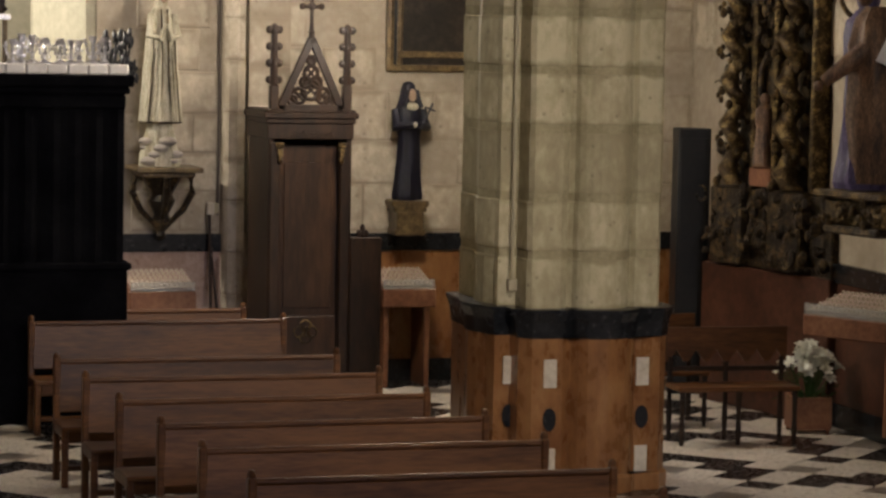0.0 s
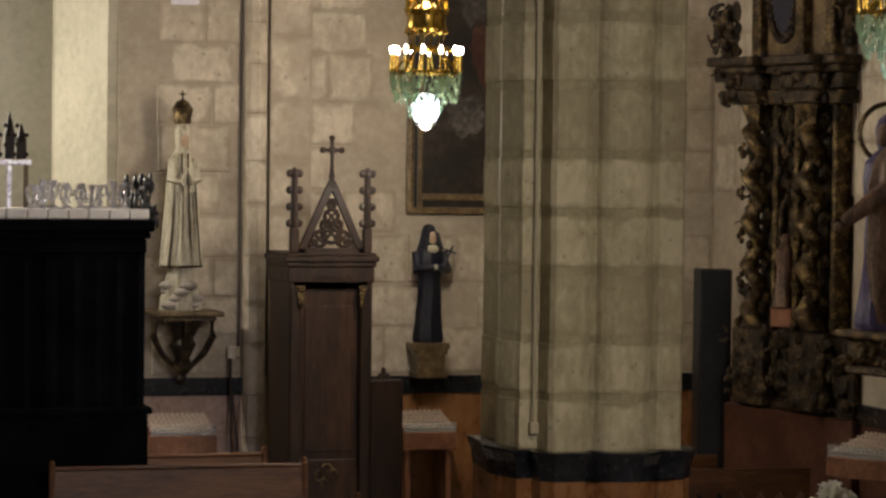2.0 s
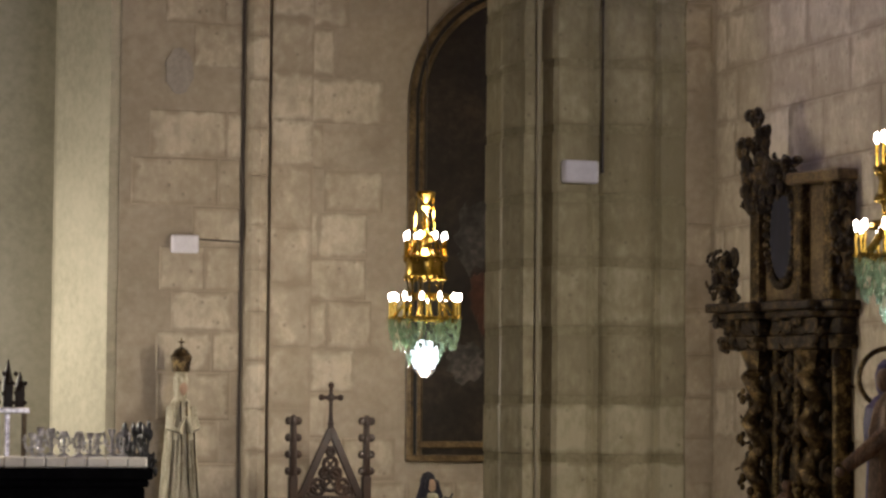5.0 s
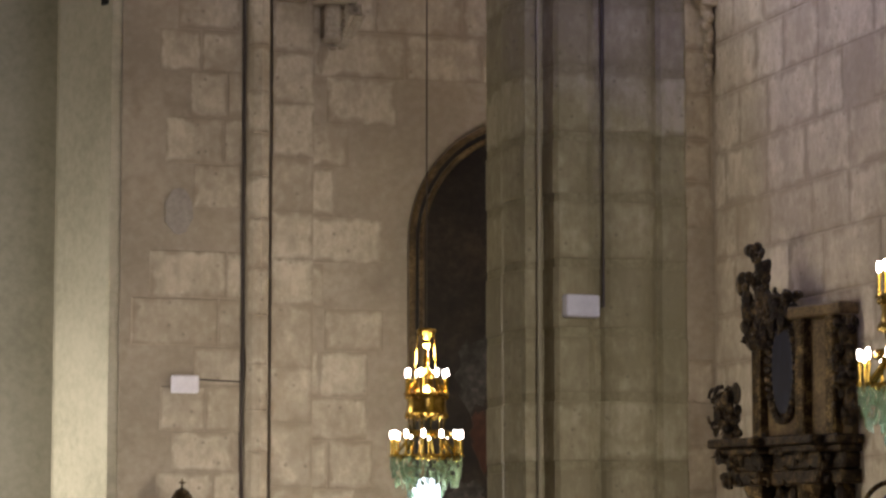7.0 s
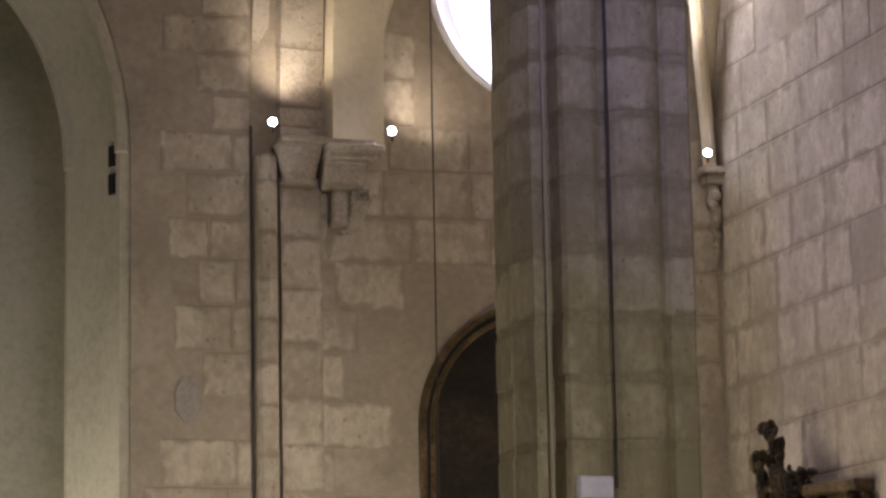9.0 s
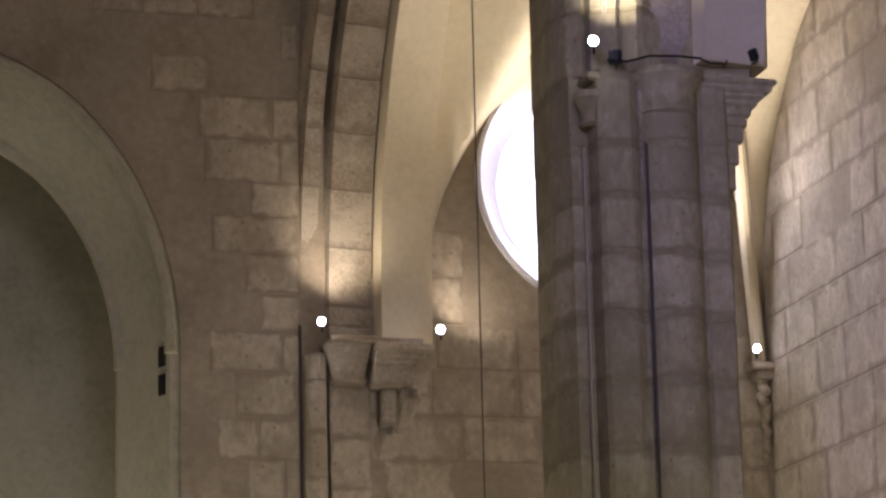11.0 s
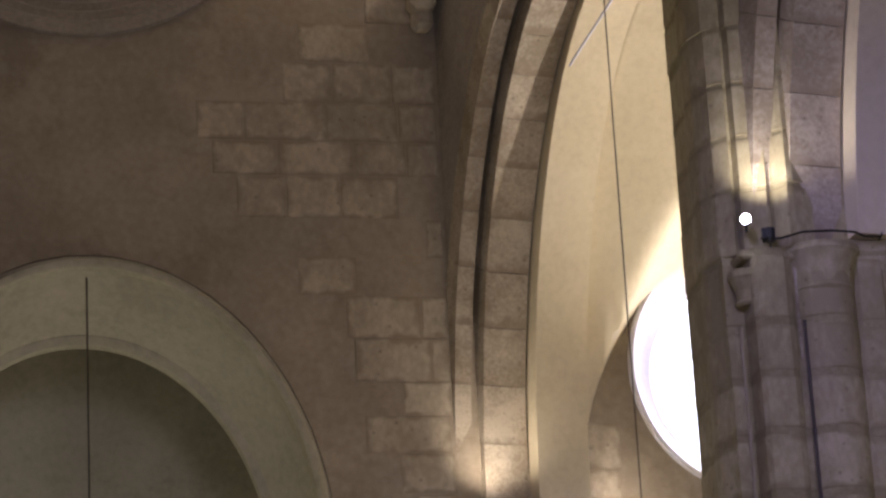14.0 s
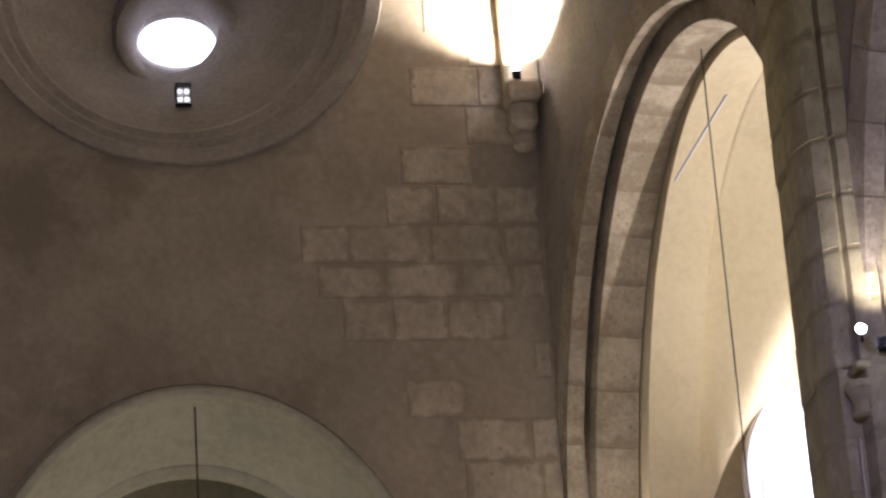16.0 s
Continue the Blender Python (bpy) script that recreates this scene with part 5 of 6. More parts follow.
# ---------------------------------------------------------------- votive tables
def votive_table(at, turn, width, label, legs=True):
    t = thing("votive_table", label, "votive stand", at, turn, "votive stands")
    q = bmesh.new()
    box(q, (width, 0.55, 0.17), (0, -0.28, 0.85), 0.01)
    part("case", q, CRATE, t, "red-brown wooden case")
    q = bmesh.new()
    box(q, (width - 0.03, 0.50, 0.02), (0, -0.28, 1.02), 0.004, rx=14)
    part("tray", q, PINK_MARBLE, t, "pale metal tray")
    q = bmesh.new()
    n = int(width / 0.05)
    for j in range(5):
        for i in range(n):
            cyl(q, 0.013, 0.013, 0.028, (-width / 2 + 0.05 + i * (width - 0.1) / (n - 1), -0.49 + 0.1 * j, 0.975 + 0.025 * j), 6)
    part("candle_row", q, WHITE_MARBLE, t, "rows of small white candles")["kind"] = "stuff"
    q = bmesh.new()
    box(q, (width - 0.02, 0.012, 0.09), (0, -0.54, 0.98), 0.002)
    part("glass_front", q, GLASS, t)
    for sx in (-1, 1) if legs else (1,):
        q = bmesh.new()
        box(q, (0.05, 0.45, 0.78), (sx * (width / 2 - 0.06), -0.25, 0.39), 0.008)
        part("side_support", q, CRATE, t)
    return t


# ---------------------------------------------------------------- gilded altarpiece on the side wall
ALT_A = Vector((9.32, 22.74, 0))
ALT_E = Vector((0.2206, -0.9754, 0))
ALT_N = Vector((0.9754, 0.2206, 0))


ALT_K, LEVEL = 1.06, 3.43


def on_altar(s, z, w=0.0, k=None):
    """s along the altarpiece's face, z up, w out of the face."""
    k = k or ALT_K
    return ALT_A * k + ALT_E * (s * k) - ALT_N * (w * k) + Vector((0, 0, LEVEL + (z - LEVEL) * k))


def altar_box(q, s0, s1, z0, z1, w0, w1, bevel=0.01, k=None):
    k = k or ALT_K
    v = box(q, ((s1 - s0) * k, (w1 - w0) * k, (z1 - z0) * k), (0, 0, 0), bevel)
    m = Matrix.Translation(on_altar((s0 + s1) / 2, (z0 + z1) / 2, (w0 + w1) / 2, k)) @ Matrix(((ALT_E.x, ALT_N.x, 0, 0), (ALT_E.y, ALT_N.y, 0, 0), (0, 0, 1, 0), (0, 0, 0, 1)))
    bmesh.ops.transform(q, matrix=m, verts=v)


def foliage(q, s0, s1, z0, z1, w0, w1, count, seed, size=(0.025, 0.06), scale=None):
    """Carved scrolls and leaves: many small knobs and curls."""
    rr = random.Random(seed)
    for k in range(count):
        s, z, w = rr.uniform(s0, s1), rr.uniform(z0, z1), rr.uniform(w0, w1)
        r = rr.uniform(*size)
        if k % 3:
            ball(q, r, on_altar(s, z, w, scale), 6, (rr.uniform(0.6, 1.2), rr.uniform(0.6, 1.2), rr.uniform(0.8, 1.6)))
        else:
            a0, d = rr.uniform(0, 6.28), rr.choice((-1, 1))
            tube(q, [on_altar(s + r * (1 - 0.1 * i) * math.cos(a0 + d * i * 0.8), z + r * (1 - 0.1 * i) * math.sin(a0 + d * i * 0.8), w + 0.012 * i, scale) for i in range(7)], [r * 0.34, r * 0.36, r * 0.34, r * 0.3, r * 0.26, r * 0.22, r * 0.16], 6)


def twisted_column(q, s, z0, z1, w, r):
    n, m, pts = 56, 12, []
    rings = []
    for i in range(n + 1):
        u = i / n
        z = z0 + (z1 - z0) * u
        a = u * 2 * math.pi * 4.5
        c = on_altar(s + 0.045 * math.cos(a), z, w + 0.045 * math.sin(a))
        rad = r * (1 + 0.10 * math.sin(3 * a + 1))
        rings.append([q.verts.new(c + Vector((rad * math.cos(2 * math.pi * k / m), rad * math.sin(2 * math.pi * k / m), 0))) for k in range(m)])
    for a, b in zip(rings, rings[1:]):
        for k in range(m):
            q.faces.new((a[k], a[(k + 1) % m], b[(k + 1) % m], b[k]))
    q.faces.new(rings[0])
    q.faces.new(rings[-1])


def altarpiece():
    t = thing("altarpiece", "dark gilded baroque altarpiece with twisted columns on a red marble base", "altarpiece", (0, 0, 0))
    q = bmesh.new()
    altar_box(q, -0.06, 1.76, 0.195, 1.40, -0.75, 0.0)
    part("base", q, DARK_MARBLE, t, "red marble base")
    q = bmesh.new()
    altar_box(q, 0.06, 1.72, 1.40, 2.06, -0.7, -0.05)
    part("predella", q, GILT_DARK, t)
    for s0, s1 in ((0.12, 0.56), (0.94, 1.40)):
        q = bmesh.new()
        altar_box(q, s0, s1, 1.42, 2.08, -0.2, 0.06, 0.02)
        part("column_pedestal", q, GILT_DARK, t)
    q = bmesh.new()
    foliage(q, 0.06, 1.72, 1.46, 2.06, -0.03, 0.09, 150, 11)
    part("predella_carving", q, GILT_DARK, t, "gilded scrolls", True)["kind"] = "stuff"
    q = bmesh.new()
    altar_box(q, 0.22, 1.62, 2.05, 4.0, -0.7, -0.16)
    part("back_panel", q, GILT_DARK, t)
    for s, r in ((0.36, 0.085), (1.17, 0.095)):
        q = bmesh.new()
        twisted_column(q, s, 2.10, 3.80, 0.0, r)
        part("twisted_column", q, GILT, t, "gilded twisted column wound with vines", True)
        q = bmesh.new()
        for k in range(46):
            u = k / 45
            a = u * 2 * math.pi * 4.5 + 2.2
            c = on_altar(s + (0.05 + r) * math.cos(a), 2.12 + 1.66 * u, (0.05 + r) * math.sin(a))
            ball(q, 0.024 + 0.012 * (k % 3 == 0), c, 6, (1, 1, 1.3))
        part("vine", q, GILT, t, "", True)
        q = bmesh.new()
        lathe(q, [(r, 0), (r * 1.25, 0.03), (r, 0.06), (r * 1.1, 0.1), (r * 1.7, 0.2), (r * 1.75, 0.23)], on_altar(s, 3.76, 0), 14, 1.0, lambda a, z: 1 + 0.12 * math.sin(6 * a) * (0.05 < z < 0.21))
        part("capital", q, GILT, t, "", True)
    for s in (0.56, 0.93, 1.46):
        q = bmesh.new()
        altar_box(q, s - 0.03, s + 0.03, 2.08, 3.98, -0.18, -0.05 + 0.05 * (s > 0.9), 0.012)
        part("pilaster", q, GILT, t, "gilded pilaster strip")
    # niche with a small figure
    q = bmesh.new()
    altar_box(q, 0.60, 0.90, 2.10, 2.26, -0.16, 0.0)
    part("niche_sill", q, CRATE, t, "red painted niche sill")
    q = bmesh.new()
    rr = random.Random(8)
    pts = [on_altar(0.745 + 0.15 * math.cos(radians(a)), 3.02 + 0.18 * math.sin(radians(a)), -0.10) for a in range(0, 181, 15)]
    tube(q, [on_altar(0.895, 2.26, -0.1)] + pts + [on_altar(0.595, 2.26, -0.1)], 0.025, 7)
    part("niche_arch", q, GILT_DARK, t, "", True)
    q = bmesh.new()
    foliage(q, 0.58, 0.92, 3.2, 3.95, -0.14, -0.04, 46, 12)
    foliage(q, 0.14, 0.30, 2.15, 4.0, -0.14, -0.02, 60, 13)
    foliage(q, 1.0, 1.5, 3.75, 4.0, -0.08, 0.02, 24, 14)
    part("upper_carving", q, GILT_DARK, t, "", True)["kind"] = "stuff"
    for k, (z0, z1, w, e) in enumerate(((3.98, 4.10, 0.06, 0.0), (4.10, 4.24, 0.02, -0.02), (4.24, 4.30, 0.10, 0.03), (4.30, 4.38, 0.16, 0.06))):
        q = bmesh.new()
        altar_box(q, 0.05 - e, 1.60 + e, z0, z1, -0.7, w, 0.014)
        for s0, s1 in ((0.05 - e, 0.60 + e), (0.92 - e, 1.42 + e)):
            altar_box(q, s0, s1, z0 + 0.002, z1 - 0.002, -0.2, w + 0.12, 0.014)
        part("entablature", q, GILT_DARK, t)
    q = bmesh.new()
    foliage(q, 0.0, 0.62, 4.0, 4.36, 0.05, 0.24, 60, 15, (0.02, 0.05))
    foliage(q, 0.9, 1.5, 4.0, 4.36, 0.05, 0.22, 40, 16, (0.02, 0.05))
    foliage(q, -0.08, 0.16, 4.34, 4.80, 0.0, 0.16, 44, 17, (0.03, 0.07))
    part("frieze_carving", q, GILT_DARK, t, "", True)["kind"] = "stuff"
    # attic with a dark oval
    q = bmesh.new()
    altar_box(q, 0.30, 1.56, 4.36, 5.36, -0.65, -0.06, 0.02)
    part("attic", q, FRAME_WOOD, t)
    for s in (0.36, 0.98, 1.40):
        q = bmesh.new()
        altar_box(q, s - 0.06, s + 0.06, 4.38, 5.40, -0.08, 0.03, 0.015)
        part("attic_pilaster", q, GILT, t)
    q = bmesh.new()
    prism(q, arc(0.68, 4.96, 0.155, 0.38, 0, 360, 28)[:-1], 0.03, lambda u, v, w: on_altar(u, v, -0.055 + w))
    part("oval", q, STATUE_NAVY, t, "dark blue oval panel")
    q = bmesh.new()
    for a in range(34):
        b = 2 * math.pi * a / 34
        ball(q, 0.038, on_altar(0.68 + 0.20 * math.cos(b), 4.96 + 0.44 * math.sin(b), -0.02), 6)
    foliage(q, 0.5, 0.88, 5.28, 5.62, -0.1, 0.06, 46, 18, (0.03, 0.07))
    foliage(q, 0.22, 0.50, 5.2, 5.72, -0.1, 0.08, 60, 19, (0.035, 0.08))
    foliage(q, 0.28, 0.46, 5.66, 6.02, -0.06, 0.05, 24, 20, (0.03, 0.06))
    foliage(q, 1.46, 1.64, 4.42, 5.3, -0.08, 0.03, 50, 21)
    part("attic_carving", q, GILT_DARK, t, "carved cartouche and flaming urn", True)["kind"] = "stuff"
    q = bmesh.new()
    altar_box(q, 0.86, 1.60, 5.36, 5.46, -0.65, 0.06, 0.015)
    part("attic_cornice", q, FRAME_WOOD, t)
    # figures: one plain mesh each
    figure("niche_figure", "small painted figure standing in the altar niche", on_altar(0.745, 2.27, -0.05), STATUE_BROWN, 0.66, [(r * 0.62, f) for r, f in ROBE], 0.8, 6, 0.05)
    def cloak(q, h):
        lathe(q, [(0.16, 0.0), (0.19, 0.2), (0.22, 0.55), (0.20, 0.9), (0.21, 1.1), (0.17, 1.3), (0.08, 1.42)], (0.07, -0.08, 0.05), 28, 0.7, lambda a, z: 1 + 0.09 * math.sin(5 * a + 3 * z) + 0.05 * math.sin(11 * a - z))
        tube(q, [(0.1, -0.1, 1.22), (-0.12, -0.22, 1.02), (-0.32, -0.24, 0.86)], [0.09, 0.075, 0.05], 9)

    def flesh(q, h):
        ball(q, 0.085, (-0.02, -0.05, h * 0.90), 12, (0.85, 0.9, 1.15))
        ball(q, 0.04, (-0.36, -0.25, 0.83), 8)

    def hair(q, h):
        ball(q, 0.098, (0.01, 0.0, h * 0.915), 12, (0.95, 0.95, 1.1))

    def nimbus(q, h):
        tube(q, [(0.24 * math.cos(2 * math.pi * i / 32), 0.12, h * 0.91 + 0.24 * math.sin(2 * math.pi * i / 32)) for i in range(33)], 0.022, 7)

    def sheet(q, h):
        box(q, (0.15, 0.012, 0.2), (0.2, -0.26, 1.10), 0.002, rz=10, ry=24)

    figure("saint_statue", "painted saint statue in violet robe and brown cloak on a console", on_altar(2.02, 2.16, -0.12, 1.0), STATUE_VIOLET, 1.74, [(r * 1.25, f) for r, f in ROBE], 0.75, 6, 0.06, -30, ((cloak, STATUE_BROWN), (flesh, STATUE_BROWN), (hair, DARK_WOOD), (nimbus, GILT), (sheet, WHITE_PAINT)))
    k = thing("saint_console", "carved gilded console under the saint's statue", "console", (0, 0, 0))
    q = bmesh.new()
    altar_box(q, 1.70, 2.6, 2.09, 2.15, -0.6, 0.16, 0.02, 1.0)
    part("shelf", q, GILT, k)
    q = bmesh.new()
    altar_box(q, 1.76, 2.56, 1.86, 2.09, -0.55, 0.08, 0.03, 1.0)
    part("frieze", q, GILT, k)
    q = bmesh.new()
    foliage(q, 1.76, 2.5, 1.88, 2.08, 0.06, 0.13, 60, 31, (0.02, 0.045), 1.0)
    part("frieze_carving", q, GILT, k, "", True)["kind"] = "stuff"
    q = bmesh.new()
    altar_box(q, 1.80, 2.52, 1.80, 1.87, -0.5, 0.12, 0.02, 1.0)
    part("lower_moulding", q, GILT_DARK, k)


# ---------------------------------------------------------------- chandelier
def chandelier(at, top_z, label, watts):
    t = thing("chandelier", label, "chandelier", at, 0, "chandeliers")
    q = bmesh.new()
    tube(q, [(0, 0, 1.0), (0, 0, top_z - at[2])], 0.007, 6)
    part("hanging_cable", q, CABLE, t)
    q = bmesh.new()
    lathe(q, [(0.02, 1.02), (0.05, 1.05), (0.03, 1.08), (0.09, 1.16), (0.08, 1.18), (0.02, 1.19)], (0, 0, 0.06), 14)
    lathe(q, [(0.03, 0.62), (0.10, 0.66), (0.11, 0.70), (0.05, 0.76), (0.06, 0.84), (0.02, 0.92), (0.03, 0.98), (0.012, 1.06)], (0, 0, 0), 14)
    part("stem", q, BRASS, t, "", True)
    for z, r in ((0.52, 0.17), (0.68, 0.17), (0.16, 0.28), (0.36, 0.20)):
        q = bmesh.new()
        tube(q, [(r * math.cos(2 * math.pi * i / 28), r * math.sin(2 * math.pi * i / 28), z) for i in range(29)], 0.016, 6)
        for i in range(14):
            a = 2 * math.pi * i / 14
            ball(q, 0.022, (r * math.cos(a), r * math.sin(a), z - 0.02), 6)
        part("gallery_ring", q, BRASS, t, "pierced brass ring", True)
    q = bmesh.new()
    lathe(q, [(0.16, 0.50), (0.175, 0.53), (0.165, 0.60), (0.175, 0.66), (0.16, 0.69)], (0, 0, 0), 24, 1.0, lambda a, z: 1 + 0.06 * math.sin(12 * a))
    part("brass_drum", q, BRASS, t, "", True)
    for i in range(6):
        a = 2 * math.pi * i / 6
        q = bmesh.new()
        tube(q, [(0.16 * math.cos(a), 0.16 * math.sin(a), 0.50), (0.14 * math.cos(a), 0.14 * math.sin(a), 0.36), (0.2 * math.cos(a), 0.2 * math.sin(a), 0.26), (0.27 * math.cos(a), 0.27 * math.sin(a), 0.17)], 0.013, 6)
        part("scroll_arm", q, BRASS, t, "", True)
        q = bmesh.new()
        tube(q, [(0.16 * math.cos(a), 0.16 * math.sin(a), 0.70), (0.1 * math.cos(a), 0.1 * math.sin(a), 0.82), (0.02 * math.cos(a), 0.02 * math.sin(a), 0.9)], 0.010, 6)
        part("crown_arm", q, BRASS, t, "", True)
    for i in range(3):
        a = 2 * math.pi * (i + 0.2) / 3
        q = bmesh.new()
        tube(q, [(0.08 * math.cos(a), 0.08 * math.sin(a), 1.22), (0.11 * math.cos(a), 0.11 * math.sin(a), 0.72)], 0.005, 5)
        part("suspension_wire", q, BRASS, t)
    for count, r, z in ((8, 0.175, 0.68), (12, 0.295, 0.16)):
        for i in range(count):
            a = 2 * math.pi * (i + 0.3) / count
            x, y = r * math.cos(a), r * math.sin(a)
            q = bmesh.new()
            cyl(q, 0.03, 0.02, 0.02, (x, y, z), 8)
            cyl(q, 0.013, 0.013, 0.13, (x, y, z + 0.02), 8)
            c = part("candle_tube", q, BRASS, t)
            q = bmesh.new()
            ball(q, 0.016, (x, y, z + 0.185), 8, (1, 1, 2.2))
            part("bulb", q, BULB, c, "glowing candle bulb", True)
    q = bmesh.new()
    rr = random.Random(2)
    for i in range(420):
        a, u = rr.uniform(0, 6.283), rr.random()
        r = (0.30 - 0.04 * u if i % 3 else 0.24 - 0.12 * u) + rr.uniform(-0.012, 0.014)
        ball(q, rr.uniform(0.010, 0.019), (r * math.cos(a), r * math.sin(a), 0.15 - (0.24 if i % 3 else 0.36) * u), 5, (0.6, 0.6, 1.9))
    part("crystal_fringe", q, CRYSTAL, t, "green-tinted crystal drops", False)["kind"] = "stuff"
    q = bmesh.new()
    lathe(q, [(0.02, -0.27), (0.085, -0.255), (0.125, -0.16), (0.10, -0.06), (0.03, -0.02)], (0, 0, 0), 18)
    part("lamp_bowl", q, CORE_GLOW, t, "bright frosted glass bowl", True)
    q = bmesh.new()
    cyl(q, 0.03, 0.10, 0.06, (0, 0, -0.33), 14)
    part("bottom_cap", q, IRON, t)
    lamp("chandelier_light", "POINT", (at[0], at[1], at[2] + 1.0), watts * 0.42, (1.0, 0.90, 0.62), size=0.12)
    lamp("chandelier_bowl_light", "POINT", (at[0], at[1], at[2] - 0.44), watts * 0.55, (1.0, 0.91, 0.66), size=0.10)
    return t


# ---------------------------------------------------------------- spotlights
def spotlight(at, to, watts, colour, label, cone=70, face=None):
    """A small black floodlight; it shines at to, its lens turned to face (or to)."""
    t = thing("floodlight", label, "floodlight", (0, 0, 0), 0, "floodlights")
    d = look(at, face or to)
    q = bmesh.new()
    v = box(q, (0.075, 0.075, 0.12), (0, 0, 0.05), 0.015)
    bmesh.ops.transform(q, matrix=d, verts=q.verts)
    part("housing", q, IRON, t)
    q = bmesh.new()
    cyl(q, 0.037, 0.037, 0.02, (0, 0, 0), 16)
    bmesh.ops.transform(q, matrix=d @ Matrix.Translation((0, 0, -0.05)), verts=q.verts)
    part("lens", q, SPOT_GLOW, t, "glowing lens")
    q = bmesh.new()
    tube(q, [(at[0], at[1], at[2] - 0.02), (at[0] + 0.02, at[1] + 0.06, at[2] - 0.08)], 0.010, 6)
    part("bracket", q, IRON, t)
    way = (Vector(to) - Vector(at)).normalized()
    lamp("floodlight_beam", "SPOT", Vector(at) + way * 0.14, watts, colour, to, 0.04, cone, 1.0)


def unlit_flood(at, turn, tip, label):
    """A dark floodlight that is switched off: finned body, hood, glass and stirrup."""
    t = thing("floodlight", label, "floodlight", at, turn, "floodlights")
    tilt = pose(0, 0, 0.10, tip, 0, 0)
    t.scale = (0.75, 0.75, 0.75)
    q = bmesh.new()
    box(q, (0.17, 0.10, 0.13), (0, 0, 0), 0.02)
    for k in range(5):
        box(q, (0.012, 0.03, 0.12), (-0.06 + 0.03 * k, 0.062, 0), 0.003)
    bmesh.ops.transform(q, matrix=tilt, verts=q.verts)
    part("housing", q, IRON, t)
    q = bmesh.new()
    box(q, (0.15, 0.008, 0.11), (0, -0.053, 0), 0.003)
    bmesh.ops.transform(q, matrix=tilt, verts=q.verts)
    part("glass", q, BLACK, t)
    q = bmesh.new()
    tube(q, [(-0.095, 0, 0.10), (-0.095, 0, 0.01), (0.095, 0, 0.01), (0.095, 0, 0.10)], 0.009, 6)
    part("stirrup", q, IRON, t)
    return t


# ---------------------------------------------------------------- small things
def flower_box():
    b = thing("planter", "red-brown square planter on the tiled floor", "planter", (10.0, 22.0, 0), -12)
    q = bmesh.new()
    for sx in (-1, 1):
        box(q, (0.02, 0.34, 0.28), (sx * 0.16, 0, 0.18), 0.004)
        box(q, (0.30, 0.02, 0.28), (0, sx * 0.16, 0.18), 0.004)
    box(q, (0.30, 0.30, 0.02), (0, 0, 0.06), 0.0)
    part("crate", q, CRATE, b)
    q = bmesh.new()
    box(q, (0.29, 0.29, 0.03), (0, 0, 0.27), 0.0)
    part("soil", q, BLACK, b)
    for sx in (-1, 1):
        for sy in (-1, 1):
            q = bmesh.new()
            box(q, (0.03, 0.03, 0.06), (sx * 0.14, sy * 0.14, 0.03), 0.003)
            part("foot", q, CRATE, b)
    f = thing("lily_bouquet", "bunch of white lilies with green leaves in the planter", "flowers", (10.0, 22.0, 0.27))
    rr = random.Random(6)
    stems = bmesh.new()
    for k in range(40):
        a, u = rr.uniform(0, 6.283), rr.random() ** 0.6
        x, y, z = 0.25 * u * math.cos(a), 0.20 * u * math.sin(a), 0.44 - 0.20 * u + rr.uniform(-0.05, 0.06)
        tube(stems, [(x * 0.2, y * 0.2, 0), (x * 0.7, y * 0.7, z * 0.6), (x, y, z)], 0.005, 5)
        q = bmesh.new()
        tilt = Vector((x * 2.2, y * 2.2 - 0.25, 0.7)).normalized().to_track_quat("Z", "Y").to_matrix().to_4x4()
        for p in range(6):
            b0 = 2 * math.pi * p / 6
            c, s = math.cos(b0), math.sin(b0)
            pts = [(0.005, 0.0), (0.022, 0.035), (0.05, 0.055), (0.075, 0.05)]
            wd = [0.006, 0.018, 0.018, 0.002]
            l = [q.verts.new((r * c - w * s, r * s + w * c, h)) for (r, h), w in zip(pts, wd)]
            m_ = [q.verts.new((r * c, r * s, h - 0.006)) for (r, h), w in zip(pts, wd)]
            rgt = [q.verts.new((r * c + w * s, r * s - w * c, h)) for (r, h), w in zip(pts, wd)]
            for i in range(3):
                q.faces.new((l[i], l[i + 1], m_[i + 1], m_[i]))
                q.faces.new((m_[i], m_[i + 1], rgt[i + 1], rgt[i]))
        bmesh.ops.transform(q, matrix=Matrix.Translation((x, y, z)) @ tilt, verts=q.verts)
        part("lily", q, PETAL, f, "", True)
    part("stems", stems, LEAF, f)
    q = bmesh.new()
    for k in range(90):
        a, u = rr.uniform(0, 6.283), rr.random()
        x, y, z = 0.24 * u * math.cos(a), 0.2 * u * math.sin(a), rr.uniform(0.02, 0.28)
        d = Vector((math.cos(a), math.sin(a), rr.uniform(-0.2, 0.9))).normalized()
        s = d.cross(Vector((0, 0, 1))).normalized() * 0.012
        p = Vector((x, y, z))
        L = rr.uniform(0.06, 0.13)
        v = [q.verts.new(p), q.verts.new(p + d * L * 0.5 + s), q.verts.new(p + d * L - Vector((0, 0, 0.02))), q.verts.new(p + d * L * 0.5 - s)]
        q.faces.new((v[0], v[1], v[2]))
        q.faces.new((v[0], v[2], v[3]))
    part("leaves", q, LEAF, f)["kind"] = "stuff"


